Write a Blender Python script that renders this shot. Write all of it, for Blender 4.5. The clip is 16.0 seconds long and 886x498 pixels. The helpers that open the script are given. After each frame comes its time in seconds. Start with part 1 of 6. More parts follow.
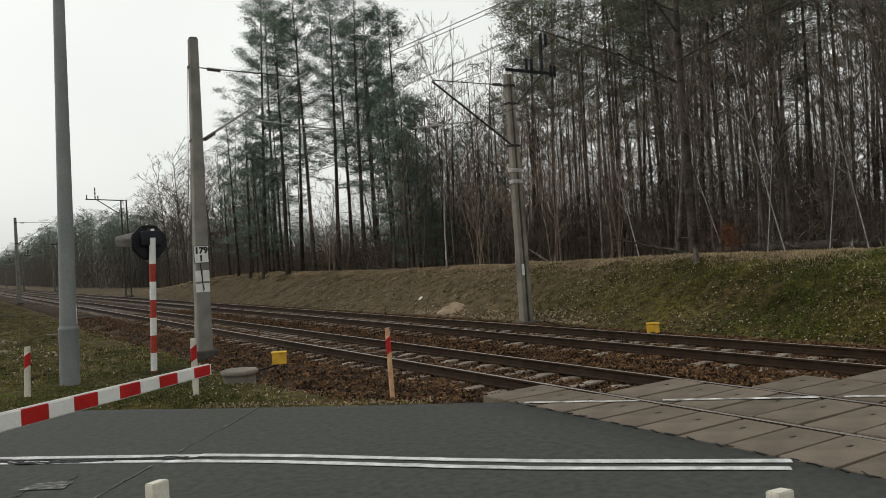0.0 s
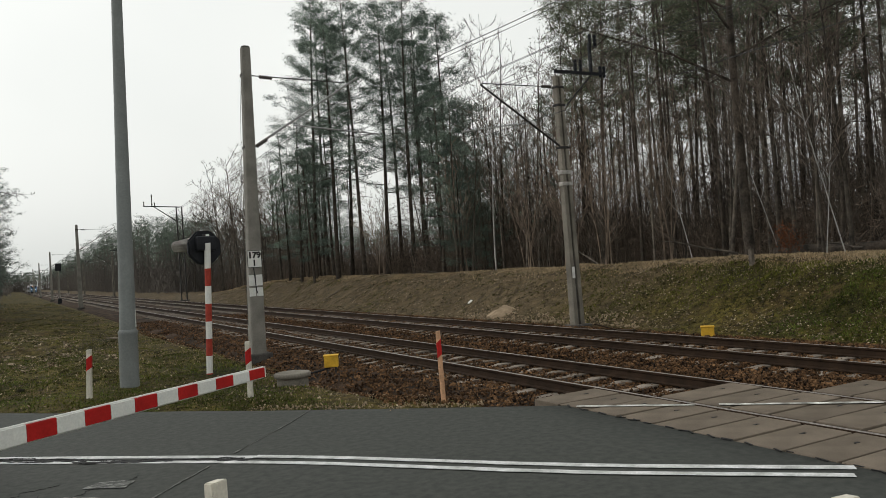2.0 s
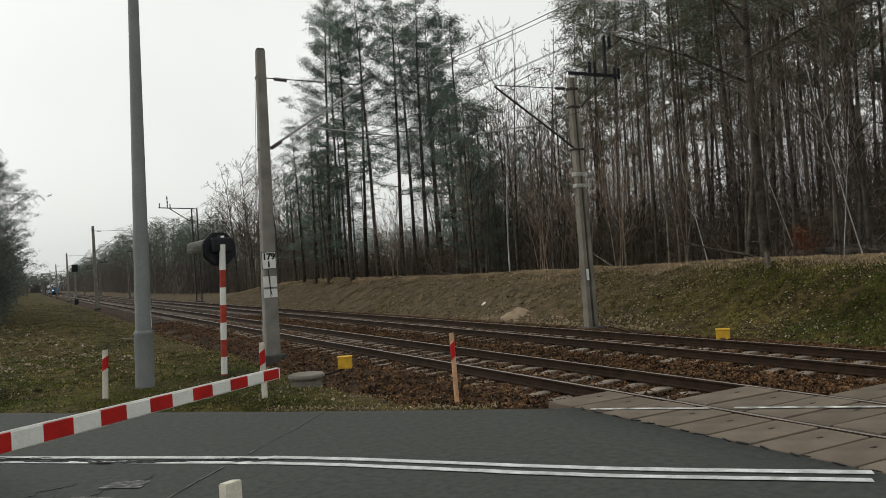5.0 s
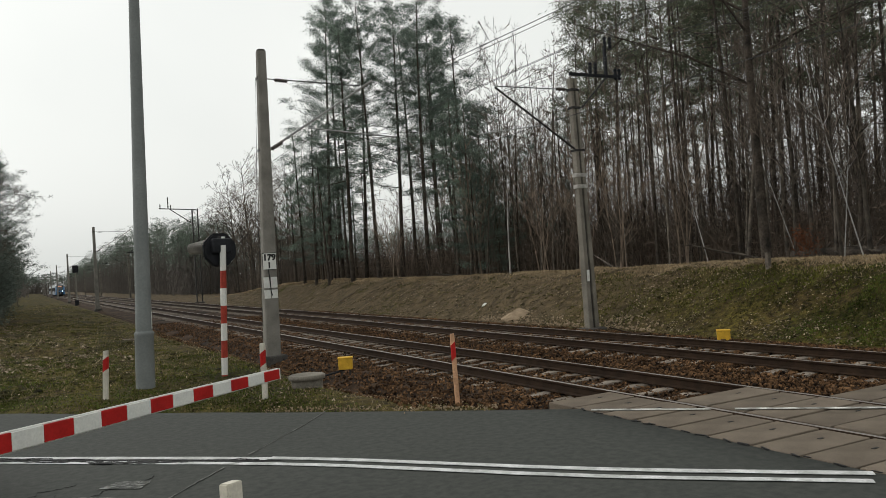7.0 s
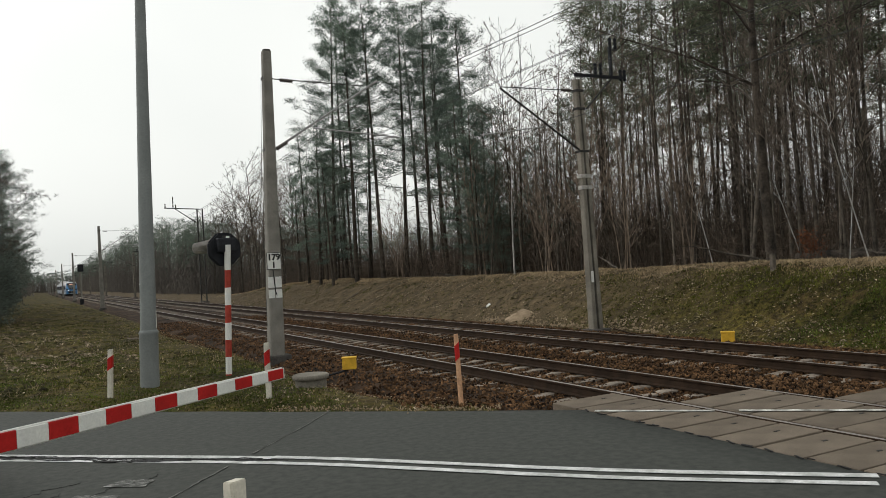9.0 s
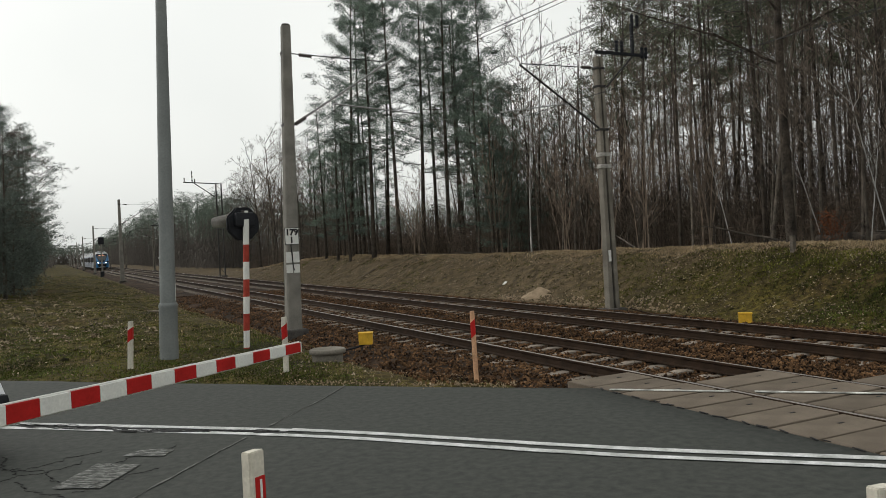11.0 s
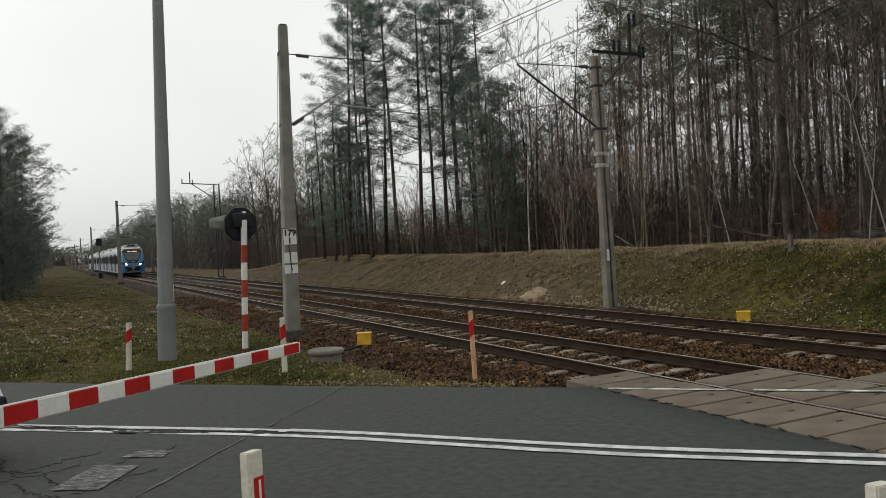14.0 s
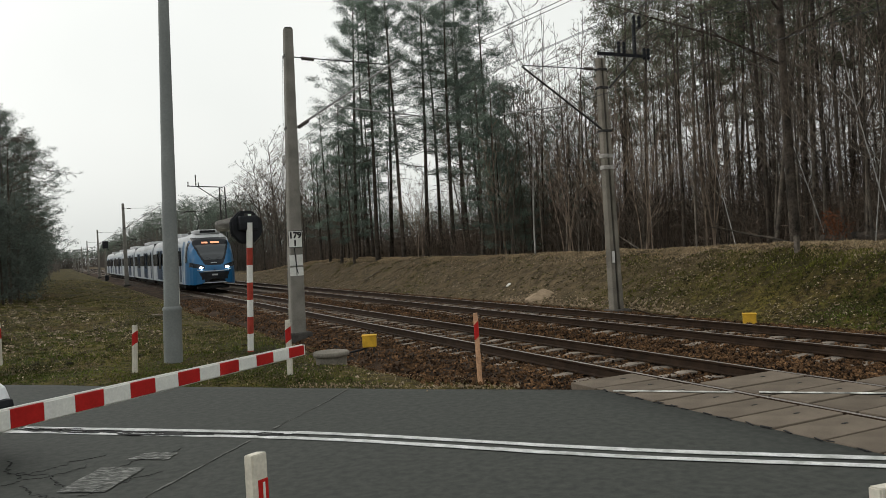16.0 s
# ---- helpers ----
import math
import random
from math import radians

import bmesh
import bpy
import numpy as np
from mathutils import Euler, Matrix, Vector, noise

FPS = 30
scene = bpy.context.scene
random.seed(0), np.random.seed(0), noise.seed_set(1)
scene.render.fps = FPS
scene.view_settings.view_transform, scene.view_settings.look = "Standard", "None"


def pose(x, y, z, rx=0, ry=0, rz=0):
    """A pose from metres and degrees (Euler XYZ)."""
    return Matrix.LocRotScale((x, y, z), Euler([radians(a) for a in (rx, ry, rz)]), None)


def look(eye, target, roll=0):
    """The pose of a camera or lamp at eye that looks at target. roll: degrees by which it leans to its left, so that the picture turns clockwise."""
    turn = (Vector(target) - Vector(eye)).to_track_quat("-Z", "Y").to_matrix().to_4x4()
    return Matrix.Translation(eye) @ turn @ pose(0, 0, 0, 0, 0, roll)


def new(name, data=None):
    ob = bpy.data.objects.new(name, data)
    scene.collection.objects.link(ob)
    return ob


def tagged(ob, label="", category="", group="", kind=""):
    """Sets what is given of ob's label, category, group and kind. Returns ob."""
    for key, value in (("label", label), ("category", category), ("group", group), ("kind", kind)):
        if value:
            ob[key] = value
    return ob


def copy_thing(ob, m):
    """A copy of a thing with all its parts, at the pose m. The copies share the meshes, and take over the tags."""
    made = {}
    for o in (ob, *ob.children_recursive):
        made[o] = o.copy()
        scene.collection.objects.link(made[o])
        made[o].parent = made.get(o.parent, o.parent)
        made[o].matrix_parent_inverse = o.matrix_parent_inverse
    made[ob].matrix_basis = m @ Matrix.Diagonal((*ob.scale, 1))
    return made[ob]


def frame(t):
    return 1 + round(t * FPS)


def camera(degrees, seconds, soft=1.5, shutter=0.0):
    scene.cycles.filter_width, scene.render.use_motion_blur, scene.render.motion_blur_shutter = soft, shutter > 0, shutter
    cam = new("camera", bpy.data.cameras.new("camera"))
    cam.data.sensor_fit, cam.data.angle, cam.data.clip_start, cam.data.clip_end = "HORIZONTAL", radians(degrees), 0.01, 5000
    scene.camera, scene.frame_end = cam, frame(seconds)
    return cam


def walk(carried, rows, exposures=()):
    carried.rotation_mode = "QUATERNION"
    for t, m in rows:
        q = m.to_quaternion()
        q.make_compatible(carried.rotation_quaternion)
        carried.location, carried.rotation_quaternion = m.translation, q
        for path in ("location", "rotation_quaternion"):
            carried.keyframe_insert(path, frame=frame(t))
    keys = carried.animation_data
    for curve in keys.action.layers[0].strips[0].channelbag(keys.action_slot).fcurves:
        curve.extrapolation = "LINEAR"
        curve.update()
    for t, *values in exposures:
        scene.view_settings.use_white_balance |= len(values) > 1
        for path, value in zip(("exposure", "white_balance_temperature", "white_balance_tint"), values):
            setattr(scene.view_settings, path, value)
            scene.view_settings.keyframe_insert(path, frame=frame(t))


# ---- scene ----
cam = camera(58.4, 16.0, 0.8)
PATH = [
    (0.0, pose(0.024, 0.002, 2.005, 90.398, 3.452, -32.079)),
    (0.5, pose(0.019, -0.002, 2.003, 90.518, 3.611, -32.201)),
    (1.0, pose(0.007, -0.001, 2.005, 90.594, 3.822, -31.050)),
    (1.5, pose(0.007, 0.007, 2.004, 90.772, 3.808, -29.389)),
    (2.0, pose(0.009, 0.009, 2.000, 90.877, 3.816, -28.535)),
    (2.5, pose(0.006, 0.009, 1.999, 90.860, 3.743, -28.238)),
    (3.0, pose(0.007, 0.010, 2.002, 90.882, 3.715, -28.038)),
    (3.5, pose(0.004, 0.006, 2.001, 90.891, 3.726, -27.791)),
    (4.0, pose(0.005, 0.009, 2.001, 90.957, 3.722, -27.677)),
    (6.5, pose(0.008, 0.012, 1.998, 91.153, 3.667, -27.465)),
    (7.0, pose(0.007, 0.014, 1.997, 91.150, 3.679, -27.514)),
    (7.5, pose(0.005, 0.011, 1.999, 91.157, 3.664, -27.480)),
    (8.0, pose(0.004, 0.014, 1.997, 91.236, 3.559, -27.329)),
    (8.5, pose(0.003, 0.011, 1.996, 91.314, 3.480, -27.158)),
    (9.0, pose(0.005, 0.007, 1.993, 91.211, 3.430, -27.207)),
    (11.5, pose(-0.004, -0.004, 1.989, 89.493, 2.628, -25.837)),
    (12.0, pose(-0.002, -0.002, 1.992, 89.560, 2.707, -25.908)),
    (12.5, pose(-0.000, 0.000, 1.990, 89.567, 2.726, -25.980)),
    (13.0, pose(-0.000, -0.000, 1.990, 89.579, 2.800, -26.041)),
    (13.5, pose(-0.000, -0.002, 1.991, 89.624, 2.842, -26.134)),
    (14.0, pose(0.000, -0.002, 1.987, 89.623, 2.943, -26.107)),
    (14.5, pose(-0.002, -0.005, 1.989, 89.736, 2.948, -26.051)),
    (15.0, pose(-0.002, -0.009, 1.990, 89.711, 2.923, -25.849)),
    (15.5, pose(-0.001, -0.014, 1.991, 89.766, 2.958, -25.622)),
    (16.0, pose(0.005, -0.015, 1.989, 89.803, 3.018, -25.709)),
]
walk(cam, PATH, [(0.0, -0.06), (0.5, -0.09), (1.0, -0.34), (1.5, -0.22), (2.0, -0.07), (2.5, -0.03), (3.0, -0.13), (4.0, -0.12), (7.0, -0.08), (8.0, -0.04), (8.5, -0.09), (9.0, 0.0), (11.5, -0.08), (14.0, -0.11), (16.0, -0.04)])

# ---- sky and light: an even overcast ----
world = bpy.data.worlds.new("overcast")
scene.world = world
world.use_nodes = True
wn, wl = world.node_tree.nodes, world.node_tree.links
sky = wn.new("ShaderNodeTexSky")
sky.sky_type, sky.sun_disc = "NISHITA", False
sky.sun_elevation, sky.sun_rotation, sky.air_density, sky.dust_density = radians(38), radians(-48), 2.0, 6.0
grey = wn.new("ShaderNodeHueSaturation")
grey.inputs["Saturation"].default_value = 0.10
grey.inputs["Value"].default_value = 0.055
wl.new(sky.outputs[0], grey.inputs["Color"])
cloud_co = wn.new("ShaderNodeTexCoord")
cloud = wn.new("ShaderNodeTexNoise")
cloud.inputs["Scale"].default_value, cloud.inputs["Detail"].default_value = 2.2, 4
cloud_ramp = wn.new("ShaderNodeValToRGB")
cloud_ramp.color_ramp.elements[0].position, cloud_ramp.color_ramp.elements[1].position = 0.3, 0.75
cloud_ramp.color_ramp.elements[0].color, cloud_ramp.color_ramp.elements[1].color = (0.665, 0.69, 0.665, 1), (0.785, 0.80, 0.765, 1)
wl.new(cloud_co.outputs["Generated"], cloud.inputs["Vector"])
wl.new(cloud.outputs["Fac"], cloud_ramp.inputs["Fac"])
both = wn.new("ShaderNodeMix")
both.data_type, both.blend_type = "RGBA", "ADD"
both.inputs[0].default_value = 1.0
wl.new(cloud_ramp.outputs[0], both.inputs[6])
wl.new(grey.outputs[0], both.inputs[7])
wl.new(both.outputs[2], wn["Background"].inputs["Color"])
wn["Background"].inputs["Strength"].default_value = 1.0
sun = new("sun", bpy.data.lights.new("sun", "SUN"))
sun.data.energy, sun.data.angle, sun.data.color = 0.35, radians(40), (1.0, 0.97, 0.92)
sun.matrix_world = look((-30, 34, 40), (0, 0, 0))

# ---- materials ----


def mat(name, base, rough=0.8, metal=0.0, spread=0.25, scale=8.0, fine=60.0, bump=0.15, second=None, island=0.0, obj=0.0, spec=0.12, dist=0.01):
    """A two-scale procedural surface: base, varied towards second by coarse and fine noise."""
    m = bpy.data.materials.new(name)
    m.use_nodes = True
    n, l = m.node_tree.nodes, m.node_tree.links
    b = n["Principled BSDF"]
    b.inputs["Roughness"].default_value, b.inputs["Metallic"].default_value = rough, metal
    b.inputs["Specular IOR Level"].default_value = spec
    co = n.new("ShaderNodeTexCoord")
    geo = n.new("ShaderNodeNewGeometry")
    big, small = n.new("ShaderNodeTexNoise"), n.new("ShaderNodeTexNoise")
    big.inputs["Scale"].default_value, big.inputs["Detail"].default_value = scale, 5
    small.inputs["Scale"].default_value, small.inputs["Detail"].default_value = fine, 6
    for t in (big, small):
        l.new(geo.outputs["Position"] if obj == 0 and island == 0 else co.outputs["Object"], t.inputs["Vector"])
    dark = tuple(c * (1 - spread) for c in base) + (1,)
    lite = tuple(min(1, c * (1 + spread)) for c in (second or base)) + (1,)
    ramp = n.new("ShaderNodeValToRGB")
    ramp.color_ramp.elements[0].position, ramp.color_ramp.elements[1].position = 0.32, 0.68
    ramp.color_ramp.elements[0].color, ramp.color_ramp.elements[1].color = dark, lite
    l.new(big.outputs["Fac"], ramp.inputs["Fac"])
    fr = n.new("ShaderNodeMapRange")
    fr.inputs[1].default_value, fr.inputs[2].default_value = 0.3, 0.7
    fr.inputs[3].default_value, fr.inputs[4].default_value = 1 - spread * 0.8, 1 + spread * 0.8
    l.new(small.outputs["Fac"], fr.inputs[0])
    mul = n.new("ShaderNodeMix")
    mul.data_type, mul.blend_type = "RGBA", "MULTIPLY"
    mul.inputs[0].default_value = 1.0
    l.new(ramp.outputs[0], mul.inputs[6])
    l.new(fr.outputs[0], mul.inputs[7])
    last = mul.outputs[2]
    for amount, socket in ((island, geo.outputs["Random Per Island"]), (obj, None)):
        if amount:
            if socket is None:
                socket = n.new("ShaderNodeObjectInfo").outputs["Random"]
            mr = n.new("ShaderNodeMapRange")
            mr.inputs[3].default_value, mr.inputs[4].default_value = 1 - amount, 1 + amount
            l.new(socket, mr.inputs[0])
            mx = n.new("ShaderNodeMix")
            mx.data_type, mx.blend_type = "RGBA", "MULTIPLY"
            mx.inputs[0].default_value = 1.0
            l.new(last, mx.inputs[6])
            l.new(mr.outputs[0], mx.inputs[7])
            last = mx.outputs[2]
    l.new(last, b.inputs["Base Color"])
    if bump:
        bp = n.new("ShaderNodeBump")
        bp.inputs["Strength"].default_value, bp.inputs["Distance"].default_value = bump, dist
        l.new(small.outputs["Fac"], bp.inputs["Height"])
        l.new(bp.outputs["Normal"], b.inputs["Normal"])
    return m


def glow(name, colour, strength):
    m = mat(name, colour, 0.4, bump=0)
    b = m.node_tree.nodes["Principled BSDF"]
    b.inputs["Emission Color"].default_value = (*colour, 1)
    b.inputs["Emission Strength"].default_value = strength
    return m


M_ASPHALT = mat("asphalt", (0.034, 0.0375, 0.033), 0.85, spread=0.14, scale=11, fine=100, bump=0.3, dist=0.004, spec=0.25, second=(0.045, 0.047, 0.041))
M_LINE = mat("road_paint", (0.42, 0.43, 0.41), 0.7, spread=0.25, scale=5, fine=70, bump=0.2, second=(0.5, 0.5, 0.5))
M_LINE_OLD = mat("faded_edge_line", (0.30, 0.29, 0.26), 0.8, spread=0.5, scale=7, fine=60, bump=0.2, second=(0.42, 0.42, 0.39))
M_WORN = mat("worn_paint", (0.15, 0.15, 0.148), 0.75, spread=0.75, scale=16, fine=60, bump=0.2)
wn_ = M_WORN.node_tree
wear_co, wear_map, wear_noise, wear_ramp, wear_mix = (wn_.nodes.new("ShaderNode" + k) for k in ("NewGeometry", "Mapping", "TexNoise", "ValToRGB", "Mix"))
wear_map.vector_type = "TEXTURE"
wear_map.inputs["Rotation"].default_value[2] = radians(-44.5)
wear_map.inputs["Scale"].default_value = (0.14, 0.022, 0.1)
wear_noise.inputs["Scale"].default_value, wear_noise.inputs["Detail"].default_value, wear_noise.inputs["Roughness"].default_value = 1.0, 7, 0.75
wear_ramp.color_ramp.elements[0].position, wear_ramp.color_ramp.elements[1].position = 0.47, 0.64
wear_mix.data_type = "RGBA"
wear_mix.inputs[6].default_value, wear_mix.inputs[7].default_value = (0.040, 0.042, 0.037, 1), (0.30, 0.30, 0.285, 1)
wn_.links.new(wear_co.outputs["Position"], wear_map.inputs["Vector"])
wn_.links.new(wear_map.outputs[0], wear_noise.inputs["Vector"])
wn_.links.new(wear_noise.outputs["Fac"], wear_ramp.inputs["Fac"])
wn_.links.new(wear_ramp.outputs[0], wear_mix.inputs[0])
wn_.links.new(wear_mix.outputs[2], wn_.nodes["Principled BSDF"].inputs["Base Color"])
M_CRACK_AND_HOLE = mat("crack_filler_and_hole", (0.02, 0.02, 0.02), 0.7, spread=0.3)
M_SEAM = mat("asphalt_seam", (0.12, 0.12, 0.112), 0.9, spread=0.4, scale=6)
M_SLAB = mat("slab_concrete", (0.124, 0.101, 0.078), 0.85, spread=0.2, scale=2.5, fine=70, bump=0.25, island=0.001, obj=0.14)
M_RAIL = mat("rail_rust", (0.027, 0.016, 0.0095), 0.75, metal=0.15, spread=0.3, scale=5, fine=60, bump=0.2)
M_RAIL_TOP = mat("rail_polished", (0.34, 0.31, 0.29), 0.45, metal=0.7, spread=0.15, scale=3, fine=40, bump=0.05)
M_SLEEPER = mat("sleeper_concrete", (0.175, 0.148, 0.122), 0.9, spread=0.25, scale=4, fine=50, bump=0.3, obj=0.22)
# bed far darker than its stones: the shade of their gaps is painted in
M_BALLAST_SHADED = mat("ballast_bed", (0.014, 0.0085, 0.005), 0.95, spread=0.65, scale=1.1, fine=26, bump=0.9, second=(0.036, 0.022, 0.013), dist=0.03)
M_STONE = mat("ballast_stone", (0.040, 0.020, 0.009), 0.9, spread=0.4, scale=3, fine=50, bump=0.2, island=0.95, second=(0.088, 0.049, 0.024))
M_CONC = mat("mast_concrete", (0.185, 0.175, 0.155), 0.88, spread=0.2, scale=2.5, fine=45, bump=0.3)
M_CONC_BROWN = mat("weathered_concrete", (0.165, 0.150, 0.126), 0.9, spread=0.28, scale=1.8, fine=40, bump=0.35)
M_CONC_DARK = mat("footing_concrete", (0.07, 0.065, 0.06), 0.9, spread=0.3, scale=5, fine=50, bump=0.3)
M_GREYPOLE = mat("painted_steel", (0.180, 0.192, 0.188), 0.6, spread=0.12, scale=1.6, fine=30, bump=0.05)
M_STEEL = mat("dark_steel", (0.05, 0.048, 0.046), 0.6, metal=0.4, spread=0.3, scale=5, bump=0.1)
M_WIRE = mat("wire", (0.06, 0.06, 0.058), 0.6, metal=0.3, spread=0.2, bump=0)
M_GALV = mat("galvanised_tube", (0.26, 0.26, 0.25), 0.55, metal=0.5, spread=0.2, bump=0.05)
M_INSUL = mat("insulator", (0.07, 0.06, 0.055), 0.3, spread=0.2, bump=0)
M_WHITE = mat("white_paint", (0.66, 0.66, 0.63), 0.55, spread=0.10, scale=6, fine=50, bump=0.05, second=(0.58, 0.58, 0.54))
M_RED = mat("red_paint", (0.36, 0.016, 0.014), 0.5, spread=0.15, scale=6, fine=50, bump=0.05)
M_REDOLD = mat("faded_red_paint", (0.30, 0.045, 0.03), 0.6, spread=0.2, scale=6, fine=50, bump=0.08)
M_PLASTIC = mat("post_plastic", (0.52, 0.49, 0.42), 0.6, spread=0.14, scale=7, fine=45, bump=0.06)
M_POSTWOOD = mat("weathered_post", (0.46, 0.27, 0.16), 0.7, spread=0.25, scale=7, fine=45, bump=0.15)
M_YELLOW = mat("yellow_enamel", (0.56, 0.33, 0.035), 0.55, spread=0.14, scale=8, bump=0.08)
M_BLACK = mat("black_sheet", (0.016, 0.017, 0.02), 0.5, spread=0.3, scale=5, bump=0.05)
M_HOOD = mat("hood_grey", (0.55, 0.53, 0.50), 0.55, spread=0.2, scale=5, bump=0.05)
M_HOODOLD = mat("faded_band", (0.33, 0.32, 0.29), 0.8, spread=0.3, scale=9, bump=0.1)
M_BARK = mat("pine_bark", (0.042, 0.037, 0.031), 0.95, spread=0.4, scale=3, fine=18, bump=0.8, second=(0.062, 0.050, 0.040), obj=0.3, dist=0.03)
M_BARK_RED = mat("upper_pine_bark", (0.060, 0.050, 0.041), 0.9, spread=0.3, scale=3, fine=18, bump=0.5, dist=0.02)
M_BARK_GREY = mat("grey_bark", (0.052, 0.045, 0.038), 0.95, spread=0.35, scale=3, fine=18, bump=0.5, second=(0.100, 0.085, 0.069), obj=0.45, dist=0.02)
M_BIRCH = mat("birch_bark", (0.33, 0.32, 0.30), 0.8, spread=0.35, scale=5, fine=14, bump=0.3)
M_TWIG = mat("twigs", (0.105, 0.088, 0.072), 0.95, spread=0.3, scale=2, bump=0, second=(0.140, 0.114, 0.092), obj=0.35)
M_NEEDLE = mat("pine_needles", (0.068, 0.100, 0.086), 0.75, spread=0.35, scale=0.6, fine=4, bump=0, second=(0.135, 0.172, 0.135), island=0.4, obj=0.12, spec=0.1)
M_OLIVE = mat("olive_pine_needles", (0.078, 0.094, 0.060), 0.75, spread=0.35, scale=0.6, fine=4, bump=0, second=(0.125, 0.138, 0.090), island=0.4, obj=0.15, spec=0.1)
# haze over the left-hand evergreens is put into this paler needle colour
M_NEEDLE_HAZED = mat("hazed_evergreen", (0.098, 0.118, 0.100), 0.8, spread=0.35, scale=0.6, fine=4, bump=0, island=0.3, spec=0.2)


def let_light_through(m, share):
    """Thin leaves pass some of the light that falls on their other side."""
    n, l = m.node_tree.nodes, m.node_tree.links
    b, out = n["Principled BSDF"], n["Material Output"]
    tr, mx = n.new("ShaderNodeBsdfTranslucent"), n.new("ShaderNodeMixShader")
    l.new(b.inputs["Base Color"].links[0].from_socket, tr.inputs["Color"])
    mx.inputs[0].default_value = share
    l.new(b.outputs[0], mx.inputs[1])
    l.new(tr.outputs[0], mx.inputs[2])
    l.new(mx.outputs[0], out.inputs["Surface"])


let_light_through(M_NEEDLE, 0.38)
let_light_through(M_OLIVE, 0.45)
let_light_through(M_NEEDLE_HAZED, 0.35)
M_DRY = mat("dry_grass", (0.33, 0.25, 0.155), 0.9, spread=0.25, scale=0.6, fine=4, bump=0, island=0.35)
M_TURF = mat("turf_clods", (0.026, 0.023, 0.008), 0.95, spread=0.5, scale=6, fine=30, bump=0.6, second=(0.060, 0.053, 0.018), island=0.6, dist=0.03)
M_STRAW = mat("slope_straw", (0.080, 0.060, 0.030), 0.9, spread=0.25, scale=0.6, fine=4, bump=0, island=0.5)
M_GREEN = mat("grass_blades", (0.037, 0.043, 0.007), 0.85, spread=0.3, scale=0.5, fine=4, bump=0, second=(0.090, 0.093, 0.016), island=0.7)
M_LUSH = mat("fresh_grass", (0.046, 0.060, 0.010), 0.85, spread=0.3, scale=0.5, fine=4, bump=0, second=(0.080, 0.105, 0.022), island=0.6)
M_LEAF = mat("dead_leaves", (0.17, 0.125, 0.08), 0.85, spread=0.25, scale=2, fine=9, bump=0, second=(0.26, 0.215, 0.16), island=0.6)
M_RUST_LEAF = mat("rusty_leaves", (0.12, 0.045, 0.020), 0.85, spread=0.25, scale=2, fine=9, bump=0, island=0.35)
M_SAND = mat("sand", (0.25, 0.190, 0.128), 0.95, spread=0.2, scale=3, fine=60, bump=0.4)
# distance haze is mixed into these two paler, greyer colours
M_FARWOOD_HAZED = mat("hazed_far_wood", (0.092, 0.118, 0.096), 0.95, spread=0.3, scale=0.25, fine=1.4, bump=0, second=(0.125, 0.150, 0.120))
M_FARBRUSH_HAZED = mat("hazed_far_brush", (0.108, 0.097, 0.088), 0.95, spread=0.2, scale=0.12, fine=0.8, bump=0, second=(0.130, 0.115, 0.102), island=0.12)
M_THICKET = mat("thicket_stems", (0.070, 0.055, 0.043), 0.95, spread=0.3, scale=0.5, fine=3, bump=0, second=(0.120, 0.093, 0.072), island=0.5)
M_TAN = mat("tan_saplings", (0.145, 0.113, 0.086), 0.9, spread=0.3, scale=2, bump=0, second=(0.21, 0.163, 0.125), obj=0.2)
M_SIGN = mat("sign_enamel", (0.60, 0.60, 0.57), 0.5, spread=0.08, scale=8, bump=0.03)
M_INK = mat("black_ink", (0.02, 0.02, 0.02), 0.6, spread=0.1, bump=0)

# ---- mesh helpers ----


def link(name, bm, material, parent=None, label=""):
    me = bpy.data.meshes.new(name)
    bm.to_mesh(me)
    bm.free()
    for m in material if isinstance(material, (list, tuple)) else [material]:
        me.materials.append(m)
    ob = new(name, me)
    if parent:
        ob.parent = parent
    if label:
        ob["label"] = label
    return ob


def part(name, bm, material, parent, label=""):
    """One mesh object under a thing or under a part."""
    return link(name, bm, material, parent, label)


def raw(name, verts, faces, material, parent=None, mats=None, smooth=False):
    me = bpy.data.meshes.new(name)
    me.from_pydata(verts, [], faces)
    for m in material if isinstance(material, (list, tuple)) else [material]:
        me.materials.append(m)
    if mats is not None:
        me.polygons.foreach_set("material_index", mats)
    if smooth:
        me.polygons.foreach_set("use_smooth", [True] * len(me.polygons))
    ob = new(name, me)
    if parent:
        ob.parent = parent
    return ob


def thing(name, m, label, category, group="", kind=""):
    e = new(name)
    e.empty_display_size = 0.2
    e.matrix_basis = m
    return tagged(e, label, category, group, kind)


def box(sx, sy, sz, at=(0, 0, 0), bevel=0.0, turn=None, bm=None):
    """A box of that size centred on at."""
    own = bmesh.new()
    bmesh.ops.create_cube(own, size=1.0, matrix=Matrix.Diagonal((sx, sy, sz, 1)))
    if bevel:
        bmesh.ops.bevel(own, geom=own.edges[:], offset=bevel, segments=2, affect="EDGES", profile=0.6)
    own.transform(Matrix.Translation(at) @ (turn or Matrix()))
    return join(bm, own)


def join(bm, own):
    if bm is None:
        return own
    me = bpy.data.meshes.new("tmp")
    own.to_mesh(me)
    own.free()
    bm.from_mesh(me)
    bpy.data.meshes.remove(me)
    return bm


